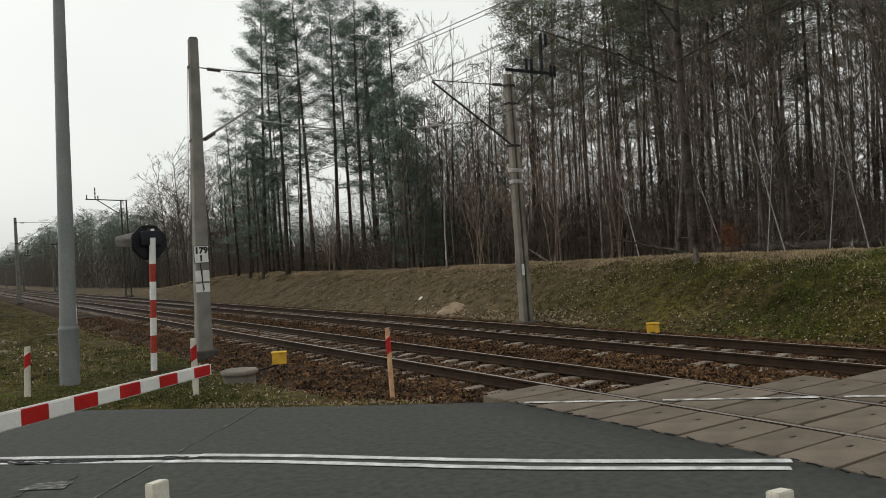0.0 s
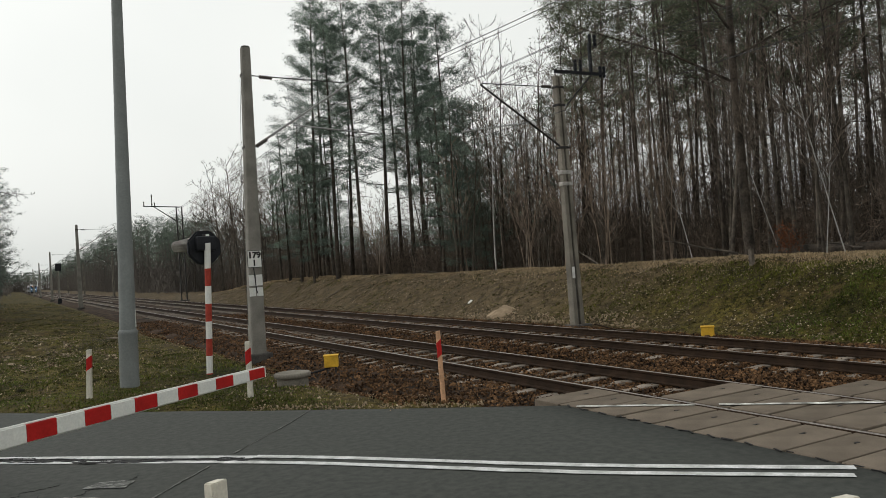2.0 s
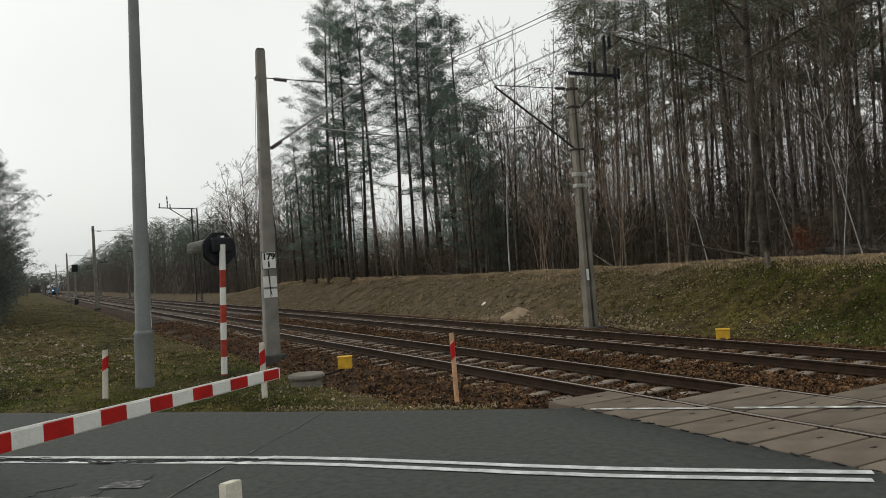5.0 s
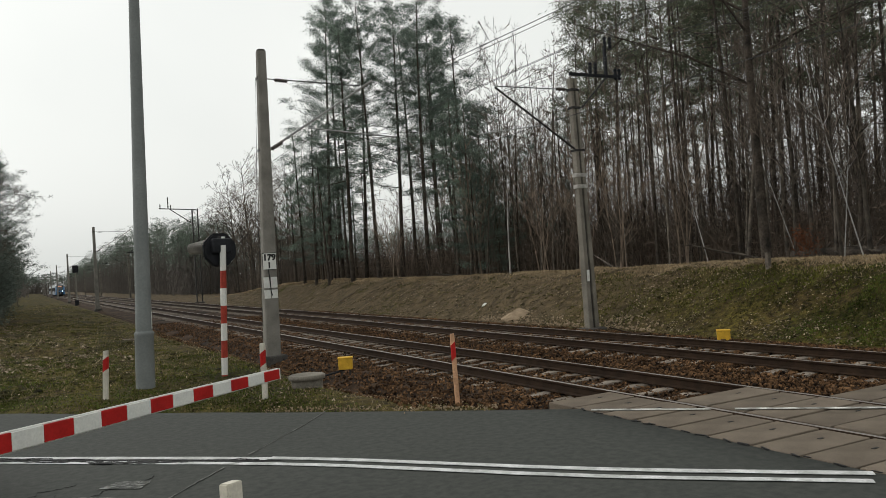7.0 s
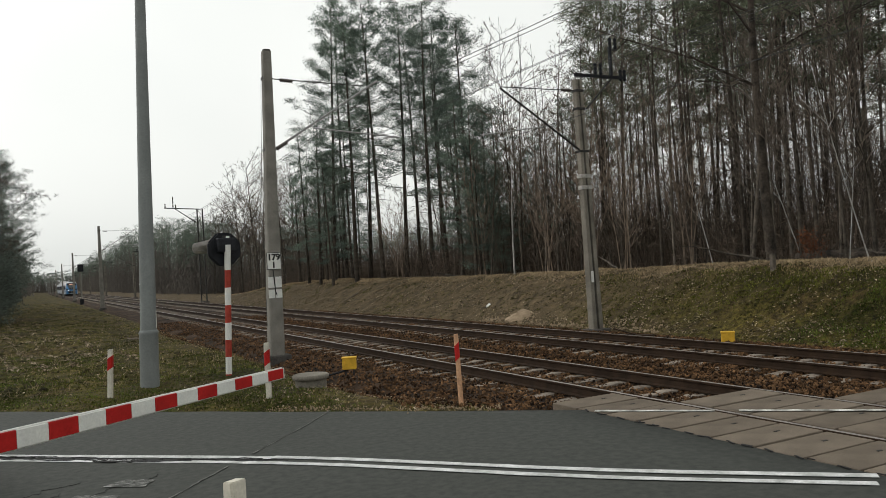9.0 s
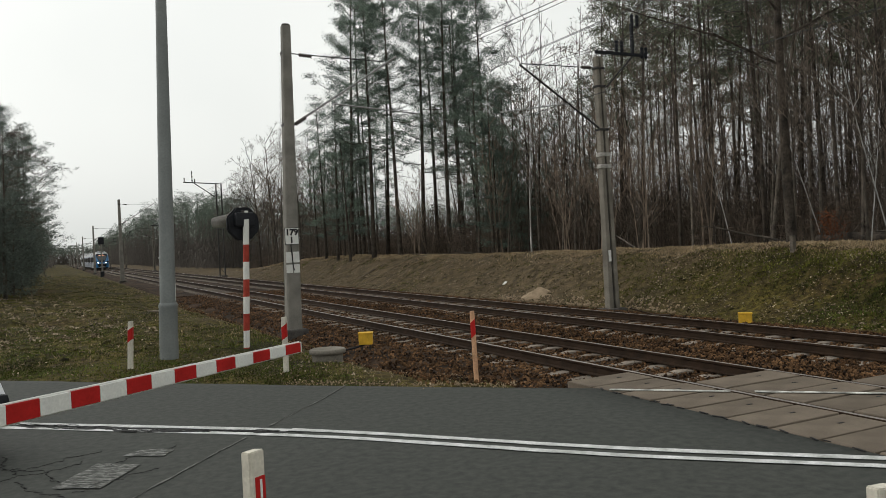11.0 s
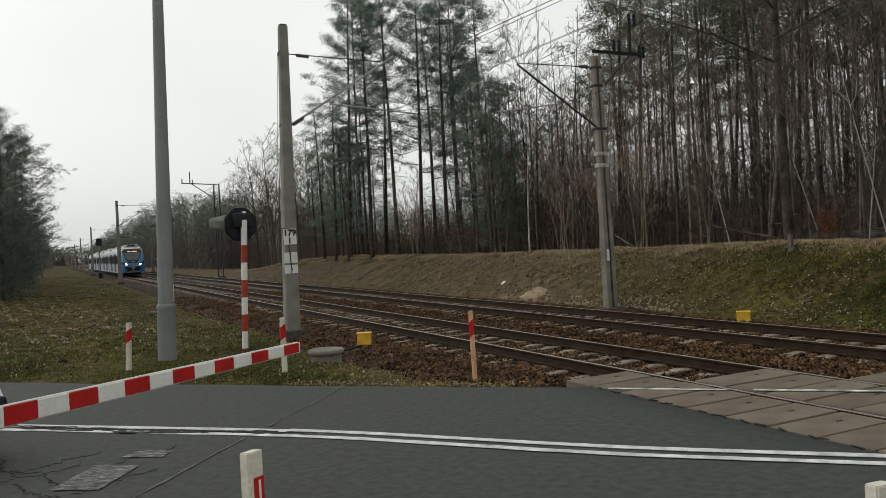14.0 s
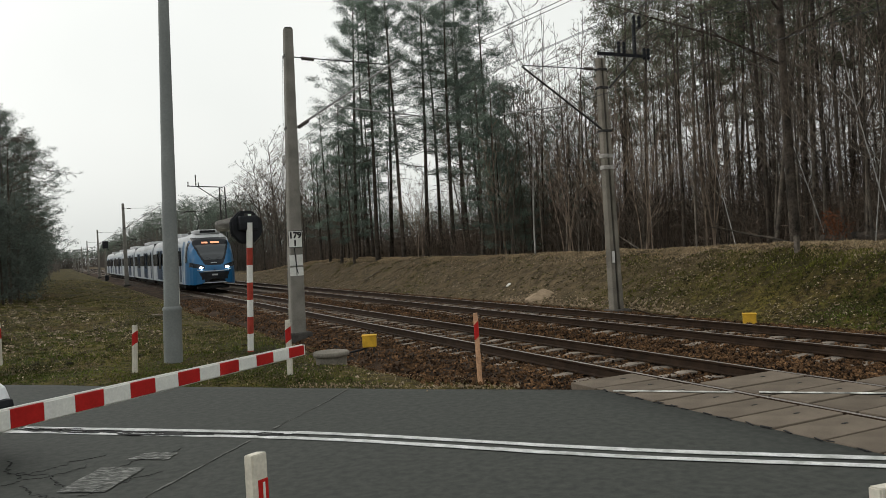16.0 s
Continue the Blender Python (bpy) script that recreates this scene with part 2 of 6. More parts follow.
def tube(points, radii, sides=8, bm=None, caps=True):
    """A tube through points with a radius at each."""
    bm = bm or bmesh.new()
    pts = [Vector(p) for p in points]
    if not isinstance(radii, (list, tuple)):
        radii = [radii] * len(pts)
    rings, side = [], None
    for i, p in enumerate(pts):
        d = (pts[min(i + 1, len(pts) - 1)] - pts[max(i - 1, 0)]).normalized()
        if side is None:
            side = d.orthogonal().normalized()
        side = (side - d * side.dot(d)).normalized()
        up = d.cross(side)
        rings.append([bm.verts.new(p + (side * math.cos(a) + up * math.sin(a)) * radii[i]) for a in (2 * math.pi * k / sides for k in range(sides))])
    for a, b in zip(rings, rings[1:]):
        for k in range(sides):
            f = bm.faces.new((a[k], a[(k + 1) % sides], b[(k + 1) % sides], b[k]))
            f.smooth = sides > 5
    if caps:
        for ring in (rings[0][::-1], rings[-1]):
            for edge in bm.faces.new(ring).edges:
                edge.smooth = False
    return bm


def ribbon(pts, radii, rnd, bm):
    """A thin flat twig along points, tapering to its tip."""
    d = (pts[-1] - pts[0]).normalized()
    s = d.cross(Vector((rnd.gauss(0, 1), rnd.gauss(0, 1), rnd.gauss(0, 1)))).normalized() * 1.25
    rows = [(bm.verts.new(p - s * r), bm.verts.new(p + s * r)) for p, r in zip(pts[:-1], radii[:-1])]
    tip = bm.verts.new(pts[-1])
    for a, b in zip(rows, rows[1:]):
        bm.faces.new((a[0], a[1], b[1], b[0]))
    bm.faces.new((rows[-1][0], rows[-1][1], tip))


def prism(profile, z0, z1, bm=None, top=1.0):
    """An upright prism over an outline of (x, y) points, its top scaled."""
    bm = bm or bmesh.new()
    a = [bm.verts.new((x, y, z0)) for x, y in profile]
    b = [bm.verts.new((x * top, y * top, z1)) for x, y in profile]
    n = len(a)
    for k in range(n):
        bm.faces.new((a[k], a[(k + 1) % n], b[(k + 1) % n], b[k]))
    bm.faces.new(a[::-1])
    bm.faces.new(b)
    return bm


def nz(x, y, s=1.0, seed=0.0):
    return noise.noise(Vector((x * s, y * s, seed)))


def step(a, b, v):
    v = max(0.0, min(1.0, (v - a) / (b - a)))
    return v * v * (3 - 2 * v)

# ---- the plan: the railway runs along y, the road crosses it at about 45 degrees ----
AX1, AX2, GAUGE = 8.21, 12.26, 1.5
ROAD_TURN = -44.5
RU = Vector((math.cos(radians(ROAD_TURN)), math.sin(radians(ROAD_TURN)), 0))
RN = Vector((-RU.y, RU.x, 0))
ROAD_NEAR, ROAD_FAR = 4.1, 10.45


def road_at(u, n, z=0.0):
    return RU * u + RN * n + Vector((0, 0, z))


def bank_top(y):
    return 1.42 + 0.08 * math.sin(y * 0.12) - 1.35 * step(52, 100, y)


def ground_z(x, y):
    """Height of the ground over the plan."""
    n = RN.x * x + RN.y * y
    wild = step(10.7, 13.5, n)
    bumps = (0.10 + 0.12 * step(17, 26, y)) * nz(x, y, 0.35, 3) + (0.06 + 0.07 * step(17, 22, y)) * nz(x, y, 1.1, 7)
    # beside the line on the near side: a verge, then a shallow ditch before the ballast
    left = 0.02 + wild * (0.005 + 0.45 * step(1.5, -9, x) * step(16, 30, y) + bumps)
    left += -0.25 * math.exp(-((x - 3.6) / 1.2) ** 2) * step(22, 34, y)
    z = left + (-0.36 - left) * step(4.0, 5.6, x) * wild
    if x > 5.6:
        z = -0.36 if n > 10.7 else 0.0 + (-0.36) * wild
    # cutting slope and the wood's floor behind it
    if x > 15.0:
        top = bank_top(y)
        k = min(1.0, (x - 15.0) / 4.3)
        face = k ** 0.9
        z = -0.36 + (top + 0.36) * (face - 0.06 * math.sin(k * 6.28))
        z += (0.14 * nz(x, y, 0.55, 1) + 0.13 * nz(x, y, 1.5, 2)) * step(0, 0.25, k) * (1 - 0.5 * step(0.8, 1.0, k))
        if x > 19.3:
            z += -0.02 * min(x - 19.3, 12) + 0.12 * step(19.3, 20.4, x) * nz(x, y, 0.3, 5)
    if n < 10.7 and x < 15:
        z = min(z, 0.0)
    on_road = 1 - step(0.0, 0.8, max(ROAD_NEAR - n, n - ROAD_FAR, 0))
    if x < 7:
        z = z * (1 - on_road) - 0.05 * on_road
    elif n < 10.7:
        z = -0.36
    return z


def axis_steps(bounds):
    out = []
    for a, b, d in bounds:
        k = max(1, round((b - a) / d))
        out += [a + (b - a) * i / k for i in range(k)]
    return out + [bounds[-1][1]]


gx = axis_steps([(-900, -200, 100), (-200, -40, 16), (-40, -8, 2), (-8, 15, 0.35), (15, 24, 0.3), (24, 60, 2), (60, 200, 14), (200, 900, 100)])
gy = axis_steps([(-400, -20, 60), (-20, 0, 2), (0, 40, 0.4), (40, 110, 0.9), (110, 300, 6), (300, 1600, 90)])
gv = [(x, y, ground_z(x, y)) for y in gy for x in gx]
W = len(gx)
gf = [(j * W + i, j * W + i + 1, (j + 1) * W + i + 1, (j + 1) * W + i) for j in range(len(gy) - 1) for i in range(W - 1)]


def ground_material():
    m = mat("ground_cover", (0.031, 0.028, 0.008), 0.95, spread=0.4, scale=0.45, fine=9, bump=0.8, second=(0.056, 0.045, 0.014), dist=0.05)
    n, l = m.node_tree.nodes, m.node_tree.links
    b = n["Principled BSDF"]
    grass = b.inputs["Base Color"].links[0].from_socket
    geo = n.new("ShaderNodeNewGeometry")
    xyz = n.new("ShaderNodeSeparateXYZ")
    l.new(geo.outputs["Position"], xyz.inputs[0])
    wob = n.new("ShaderNodeTexNoise")
    wob.inputs["Scale"].default_value, wob.inputs["Detail"].default_value = 0.8, 6
    l.new(geo.outputs["Position"], wob.inputs["Vector"])
    edge = n.new("ShaderNodeMath")
    edge.operation = "MULTIPLY_ADD"
    edge.inputs[1].default_value = 2.2
    l.new(wob.outputs["Fac"], edge.inputs[0])
    l.new(xyz.outputs["X"], edge.inputs[2])
    # the wood's floor: brown litter from the crest on
    lit = n.new("ShaderNodeMapRange")
    lit.inputs[1].default_value, lit.inputs[2].default_value = 19.2, 20.6
    l.new(edge.outputs[0], lit.inputs[0])
    litter = n.new("ShaderNodeValToRGB")
    litter.color_ramp.elements[0].color, litter.color_ramp.elements[1].color = (0.030, 0.018, 0.011, 1), (0.10, 0.062, 0.036, 1)
    litter.color_ramp.elements[0].position, litter.color_ramp.elements[1].position = 0.35, 0.68
    fine = n.new("ShaderNodeTexNoise")
    fine.inputs["Scale"].default_value, fine.inputs["Detail"].default_value, fine.inputs["Roughness"].default_value = 2.4, 9, 0.68
    l.new(geo.outputs["Position"], fine.inputs["Vector"])
    l.new(fine.outputs["Fac"], litter.inputs["Fac"])
    mix = n.new("ShaderNodeMix")
    mix.data_type = "RGBA"
    l.new(lit.outputs[0], mix.inputs[0])
    l.new(grass, mix.inputs[6])
    l.new(litter.outputs[0], mix.inputs[7])
    # patches of bare earth and dry straw
    patch = n.new("ShaderNodeTexNoise")
    patch.inputs["Scale"].default_value, patch.inputs["Detail"].default_value = 0.55, 7
    l.new(geo.outputs["Position"], patch.inputs["Vector"])
    pr = n.new("ShaderNodeMapRange")
    pr.inputs[1].default_value, pr.inputs[2].default_value, pr.inputs[4].default_value = 0.50, 0.66, 0.75
    l.new(patch.outputs["Fac"], pr.inputs[0])
    mix2 = n.new("ShaderNodeMix")
    mix2.data_type = "RGBA"
    l.new(pr.outputs[0], mix2.inputs[0])
    l.new(mix.outputs[2], mix2.inputs[6])
    mix2.inputs[7].default_value = (0.058, 0.040, 0.022, 1)
    # lumpy moss: dark hollows and yellow-green cushions
    moss = n.new("ShaderNodeTexNoise")
    moss.inputs["Scale"].default_value, moss.inputs["Detail"].default_value, moss.inputs["Roughness"].default_value = 5.5, 9, 0.72
    l.new(geo.outputs["Position"], moss.inputs["Vector"])
    mossr = n.new("ShaderNodeValToRGB")
    mossr.color_ramp.elements[0].position, mossr.color_ramp.elements[1].position = 0.40, 0.62
    mossr.color_ramp.elements[0].color, mossr.color_ramp.elements[1].color = (0.22, 0.20, 0.16, 1), (1.75, 1.72, 1.2, 1)
    l.new(moss.outputs["Fac"], mossr.inputs["Fac"])
    mossy = n.new("ShaderNodeMix")
    mossy.data_type, mossy.blend_type = "RGBA", "MULTIPLY"
    mossy.inputs[0].default_value = 0.85
    l.new(mix2.outputs[2], mossy.inputs[6])
    l.new(mossr.outputs[0], mossy.inputs[7])
    # farther along, the slope is bare brown earth with dry grass
    dry = n.new("ShaderNodeMath")
    dry.operation = "MULTIPLY_ADD"
    dry.inputs[1].default_value = 9.0
    l.new(wob.outputs["Fac"], dry.inputs[0])
    l.new(xyz.outputs["Y"], dry.inputs[2])
    dr = n.new("ShaderNodeMapRange")
    dr.inputs[1].default_value, dr.inputs[2].default_value = 19.0, 29.0
    l.new(dry.outputs[0], dr.inputs[0])
    side = n.new("ShaderNodeMapRange")
    side.inputs[1].default_value, side.inputs[2].default_value = 13.0, 15.0
    l.new(xyz.outputs["X"], side.inputs[0])
    both_k = n.new("ShaderNodeMath")
    both_k.operation = "MULTIPLY"
    l.new(dr.outputs[0], both_k.inputs[0])
    l.new(side.outputs[0], both_k.inputs[1])
    earth = n.new("ShaderNodeValToRGB")
    earth.color_ramp.elements[0].color, earth.color_ramp.elements[1].color = (0.026, 0.020, 0.011, 1), (0.135, 0.100, 0.058, 1)
    earth.color_ramp.elements[0].position, earth.color_ramp.elements[1].position = 0.32, 0.70
    l.new(fine.outputs["Fac"], earth.inputs["Fac"])
    mix3 = n.new("ShaderNodeMix")
    mix3.data_type = "RGBA"
    l.new(both_k.outputs[0], mix3.inputs[0])
    l.new(mossy.outputs[2], mix3.inputs[6])
    l.new(earth.outputs[0], mix3.inputs[7])
    l.new(mix3.outputs[2], b.inputs["Base Color"])
    return m


tagged(raw("ground", gv, gf, ground_material(), smooth=True), "rough grassy ground with a cutting slope and leaf-strewn wood floor", "ground", kind="structure")


# ballast bed under both tracks, its shoulders sloping to the ground
def ballast_bed():
    xs = axis_steps([(4.6, 16.0, 0.19)])
    ys = axis_steps([(-14, 40, 0.22), (40, 100, 0.8), (100, 620, 8)])
    v, f = [], []
    for y in ys:
        for x in xs:
            z = -0.205 + 0.035 * nz(x, y, 1.9, 4) + 0.025 * nz(x, y, 6, 9)
            lo = 5.75 + 0.35 * nz(0, y, 0.5, 8)
            z -= 0.45 * step(lo, lo - 1.1, x) + 0.35 * step(14.6, 15.7, x)
            z -= 0.05 * math.exp(-((x - 10.25) / 0.7) ** 2)
            n = RN.x * x + RN.y * y
            if x < 6.3:
                z -= 0.5 * step(10.75, 10.45, n)
            v.append((x, y, z))
    w = len(xs)
    for j in range(len(ys) - 1):
        for i in range(w - 1):
            f.append((j * w + i, j * w + i + 1, (j + 1) * w + i + 1, (j + 1) * w + i))
    return tagged(raw("ballast_bed", v, f, M_BALLAST_SHADED, smooth=True), "rusty brown crushed-stone ballast bed under the tracks", "ballast", kind="structure")


ballast_bed()

# ---- road ----


def strip(points, half, z, material, name, parent=None, thick=0.004, jitter=0.0):
    """A flat strip along a line of (u, n) points of the road."""
    bm = bmesh.new()
    rows = []
    for i, (u, n) in enumerate(points):
        a, b = points[max(i - 1, 0)], points[min(i + 1, len(points) - 1)]
        d = Vector((b[0] - a[0], b[1] - a[1]))
        d.normalize()
        s = Vector((-d.y, d.x))
        h1, h2 = half + jitter * nz(u, n, 2.3, 1), half + jitter * nz(u, n, 2.7, 5)
        p, q = road_at(u + s.x * h1, n + s.y * h1, z), road_at(u - s.x * h2, n - s.y * h2, z)
        low = Vector((0, 0, thick))
        rows.append([bm.verts.new(p), bm.verts.new(q), bm.verts.new(q - low), bm.verts.new(p - low)])
    for r, t in zip(rows, rows[1:]):
        for k in range(4):
            bm.faces.new((r[k], t[k], t[(k + 1) % 4], r[(k + 1) % 4]))
    bm.faces.new(rows[0])
    bm.faces.new(rows[-1][::-1])
    bmesh.ops.recalc_face_normals(bm, faces=bm.faces)
    return link(name, bm, material, parent)


SLAB_EDGE = 6.30


def road_mesh(u_of_edge, far_u, sign):
    """Asphalt between the verge and the slabs; its end follows the track."""
    bm = bmesh.new()
    ns = [ROAD_NEAR + (ROAD_FAR - ROAD_NEAR) * i / 40 for i in range(41)]
    grid = []
    for n in ns:
        u1 = (u_of_edge - RN.x * n) / RU.x
        row = []
        for k in range(31):
            u = far_u + (u1 - far_u) * (k / 30) ** (0.55 if sign > 0 else 1)
            nn = n
            if n == ns[-1]:
                nn += 0.10 * nz(u, 0, 1.1, 2) + 0.05 * nz(u, 0, 4.1, 3)
            if n == ns[0]:
                nn += 0.12 * nz(u, 5, 1.1, 2)
            row.append(bm.verts.new(road_at(u, nn, -0.004 + 0.008 * nz(u, n, 0.5, 6))))
        grid.append(row)
    for a, b in zip(grid, grid[1:]):
        for k in range(30):
            f = bm.faces.new((a[k], a[k + 1], b[k + 1], b[k]))
            f.smooth = True
    skirt = bmesh.ops.extrude_edge_only(bm, edges=[e for e in bm.edges if e.is_boundary])
    for g in skirt["geom"]:
        if isinstance(g, bmesh.types.BMVert):
            g.co.z = -0.12
    bmesh.ops.recalc_face_normals(bm, faces=bm.faces)
    return bm


road = link("road", road_mesh(SLAB_EDGE, -60, 1), M_ASPHALT)
tagged(road, "patched dark grey asphalt road with worn white markings", "road", kind="structure")
far_road = link("road", road_mesh(14.6, 60, -1), M_ASPHALT)
tagged(far_road, "dark grey asphalt road beyond the tracks", "road", kind="structure")

# double centre line, bent a little where the newer asphalt begins
kink = -4.5
for off, name in ((0.0, "centre_line"), (0.25, "centre_line")):
    pts = [(kink + (i / 30) * (1.35 - kink + off * 0.2), 7.55 + off * 0.95 - 0.29 * step(0, 22, i)) for i in range(31)]
    ob = strip(pts, 0.052, 0.007, M_LINE, name, road, jitter=0.012)
    pts = [(-30 + (kink + 30) * i / 50, 7.32 + off * 0.82 + 0.23 * step(36, 50, i)) for i in range(51)]
    ob = strip(pts, 0.055, 0.006, M_LINE, name, road, jitter=0.03)


def on_road(p):
    v = Vector((p[0], p[1], 0))
    return v.dot(RU), v.dot(RN)


# tar crack along the old centre joint, seam of the newer asphalt, worn blocks of paint
rnd = random.Random(4)
for k in range(44):
    u = -13 + 8.6 * (k + rnd.random()) / 44
    off = rnd.choice((0.08, 0.11, 0.13, 0.15, 0.20, 0.22, 0.24))
    w = rnd.uniform(0.004, 0.016) if off > 0.16 or off < 0.1 else rnd.uniform(0.010, 0.026)
    pts, wander = [], 0.0
    for i in range(rnd.randint(9, 34)):
        wander = max(-0.05, min(0.05, wander + rnd.uniform(-0.016, 0.016)))
        pts.append((u, 7.37 + off + wander + 0.12 * step(-6.5, -4.4, u)))
        u += rnd.uniform(0.02, 0.05)
    if pts[-1][0] < -4.0:
        strip(pts, w, rnd.uniform(0.0095, 0.0125), M_CRACK_AND_HOLE, "crack", road, jitter=w * 0.9)
def ragged(corners):
    out = []
    for a, b in zip(corners, corners[1:]):
        for i in range(14):
            out.append((a[0] + (b[0] - a[0]) * i / 14 + rnd.uniform(-0.005, 0.005), a[1] + (b[1] - a[1]) * i / 14 + rnd.uniform(-0.005, 0.005)))
    return out


seam = ragged([on_road(p) for p in ((3.72, 11.06), (2.9, 10.0), (2.04, 8.99))])
strip(seam, 0.007, 0.006, M_SEAM, "seam", road, jitter=0.02)
seam = ragged([on_road(p) for p in ((1.75, 8.65), (1.4, 8.24), (1.05, 7.8), (0.68, 7.34), (0.2, 6.75))])
strip(seam, 0.009, 0.006, M_SEAM, "seam", road, jitter=0.025)
# two worn blocks of an old stop line
for quad in (((0.5, 8.64), (0.87, 8.36), (1.0, 8.61), (0.7, 8.81)), ((-0.14, 7.8), (0.24, 7.54), (0.63, 8.17), (0.26, 8.47))):
    bm = bmesh.new()
    q = [Vector((*c, 0.0055)) for c in quad]
    cols = []
    for i in range(9):
        col = []
        for j in range(9):
            a, b = i / 8, j / 8
            c = q[0].lerp(q[1], a).lerp(q[3].lerp(q[2], a), b)
            if i in (0, 8) or j in (0, 8):
                c += Vector((nz(c.x, c.y, 9, 2), nz(c.x, c.y, 9, 6), 0)) * 0.025
            col.append(bm.verts.new(c))
        cols.append(col)
    for r, t in zip(cols, cols[1:]):
        for k in range(8):
            bm.faces.new((r[k], t[k], t[k + 1], r[k + 1]))
    part("worn_marking", bm, M_WORN, road)
for k in range(10):
    u, n = rnd.uniform(-6.6, -5.2), rnd.uniform(4.9, 6.2)
    pts, way = [], rnd.choice((1.1, 1.3, -0.4, 2.4))
    for i in range(34):
        pts.append((u, n))
        a = way + rnd.uniform(-1.25, 1.25)
        u, n = u + 0.035 * math.cos(a), min(7.2, max(4.4, n + 0.035 * math.sin(a)))
    strip(pts, 0.0035, 0.006, M_CRACK_AND_HOLE, "crack", road, jitter=0.006)

# ---- tracks ----
RAIL_PROFILE = [(-0.065, -0.165), (0.065, -0.165), (0.065, -0.150), (0.016, -0.132), (0.010, -0.045), (0.034, -0.032), (0.036, -0.008), (0.028, 0.0), (-0.028, 0.0), (-0.036, -0.008), (-0.034, -0.032), (-0.010, -0.045), (-0.016, -0.132), (-0.065, -0.150)]


def rail(x, parent):
    ys = [-30, -5, 5, 12, 20, 40, 80, 160, 320, 640]
    v = [(x + a, y, z) for y in ys for a, z in RAIL_PROFILE]
    n = len(RAIL_PROFILE)
    f, mi = [], []
    for j in range(len(ys) - 1):
        for k in range(n):
            f.append((j * n + k, (j + 1) * n + k, (j + 1) * n + (k + 1) % n, j * n + (k + 1) % n))
            mi.append(1 if k == 7 else 0)
    f += [tuple(range(n))]
    mi.append(0)
    ob = raw("rail", v, f, [M_RAIL, M_RAIL_TOP], parent, mi)
    return ob


def sleeper_mesh():
    bm = bmesh.new()
    outline = [(-1.28, 0.13), (-0.5, 0.13), (-0.35, 0.10), (0.35, 0.10), (0.5, 0.13), (1.28, 0.13)]
    prof = outline + [(x, -y) for x, y in outline[::-1]]
    prof = prof[::-1]
    lower = [bm.verts.new((x, y, -0.33)) for x, y in prof]
    upper = [bm.verts.new((x * 0.99, y * 0.82, -0.166 - (0.02 if abs(x) < 0.4 else 0) - (0.03 if abs(x) > 1.2 else 0))) for x, y in prof]
    n = len(prof)
    for k in range(n):
        bm.faces.new((lower[k], lower[(k + 1) % n], upper[(k + 1) % n], upper[k]))
    for a, b in ((0, 11), (1, 10), (2, 9), (3, 8), (4, 7)):
        bm.faces.new((upper[a], upper[a + 1], upper[b - 1], upper[b]))
    bmesh.ops.recalc_face_normals(bm, faces=bm.faces)
    me = bpy.data.meshes.new("sleeper")
    bm.to_mesh(me)
    bm.free()
    me.materials.append(M_SLEEPER)
    return me


SLEEPER = sleeper_mesh()
far_verts = [v.co.copy() for v in SLEEPER.vertices]
far_faces = [tuple(p.vertices) for p in SLEEPER.polygons]
tracks = []
for ax, lab, first in ((AX1, "rusty railway track with worn concrete sleepers, nearer line", 7.2), (AX2, "rusty railway track with worn concrete sleepers beside the bank", 3.0)):
    tr = tagged(new("railway_track"), lab, "track", "railway tracks", "structure")
    tracks.append(tr)
    rail(ax - GAUGE / 2, tr)
    rail(ax + GAUGE / 2, tr)
    v, f = [], []
    rnd = random.Random(int(ax))
    k = 0
    y = first
    while y < 330:
        m = pose(ax + rnd.uniform(-0.02, 0.02), y + rnd.uniform(-0.03, 0.03), rnd.uniform(-0.012, 0.004), 0, 0, rnd.uniform(-0.8, 0.8))
        if y < 85:
            s = new("sleeper", SLEEPER)
            s.matrix_basis = m
            s.parent = tr
        else:
            o = len(v)
            v += [m @ c for c in far_verts]
            f += [tuple(i + o for i in q) for q in far_faces]
        y += 0.60
    tagged(raw("far_sleepers", v, f, M_SLEEPER, tr), kind="stuff")

# loose stones over the bed near the crossing
ICO = [(0, 0, 1), (0.9, 0, 0.2), (0.25, 0.85, 0.25), (-0.75, 0.5, 0.15), (-0.7, -0.55, 0.2), (0.3, -0.85, 0.15), (0, 0, -0.8)]
ICO_F = [(0, 1, 2), (0, 2, 3), (0, 3, 4), (0, 4, 5), (0, 5, 1), (6, 2, 1), (6, 3, 2), (6, 4, 3), (6, 5, 4), (6, 1, 5)]


def stones(name, count, place, size, material, seed, label):
    rnd = random.Random(seed)
    v, f = [], []
    while count:
        got = place(rnd)
        if got is None:
            continue
        x, y, z = got
        s = size * rnd.uniform(0.5, 1.35)
        m = Matrix.Translation((x, y, z)) @ Euler((rnd.uniform(0, 6), rnd.uniform(0, 6), rnd.uniform(0, 6))).to_matrix().to_4x4() @ Matrix.Diagonal((s, s * rnd.uniform(0.6, 1), s * rnd.uniform(0.5, 0.9), 1))
        o = len(v)
        v += [m @ Vector(c) for c in ICO]
        f += [tuple(i + o for i in t) for t in ICO_F]
        count -= 1
    return tagged(raw(name, v, f, material), label, "stones", kind="stuff")


def on_bed(rnd):
    y = 5 + 40 * rnd.random() ** 2.3
    x = rnd.uniform(4.7, 15.4)
    n = RN.x * x + RN.y * y
    if n < 10.75 and x < 7.4 or n < 10.0:
        return None
    z = -0.205 + 0.035 * nz(x, y, 1.9, 4) - 0.45 * step(5.75, 4.65, x) - 0.35 * step(14.6, 15.7, x)
    if x < 5.7:
        z = max(z, ground_z(x, y))
    return x, y, z + 0.025 * nz(x, y, 6, 9) + 0.008


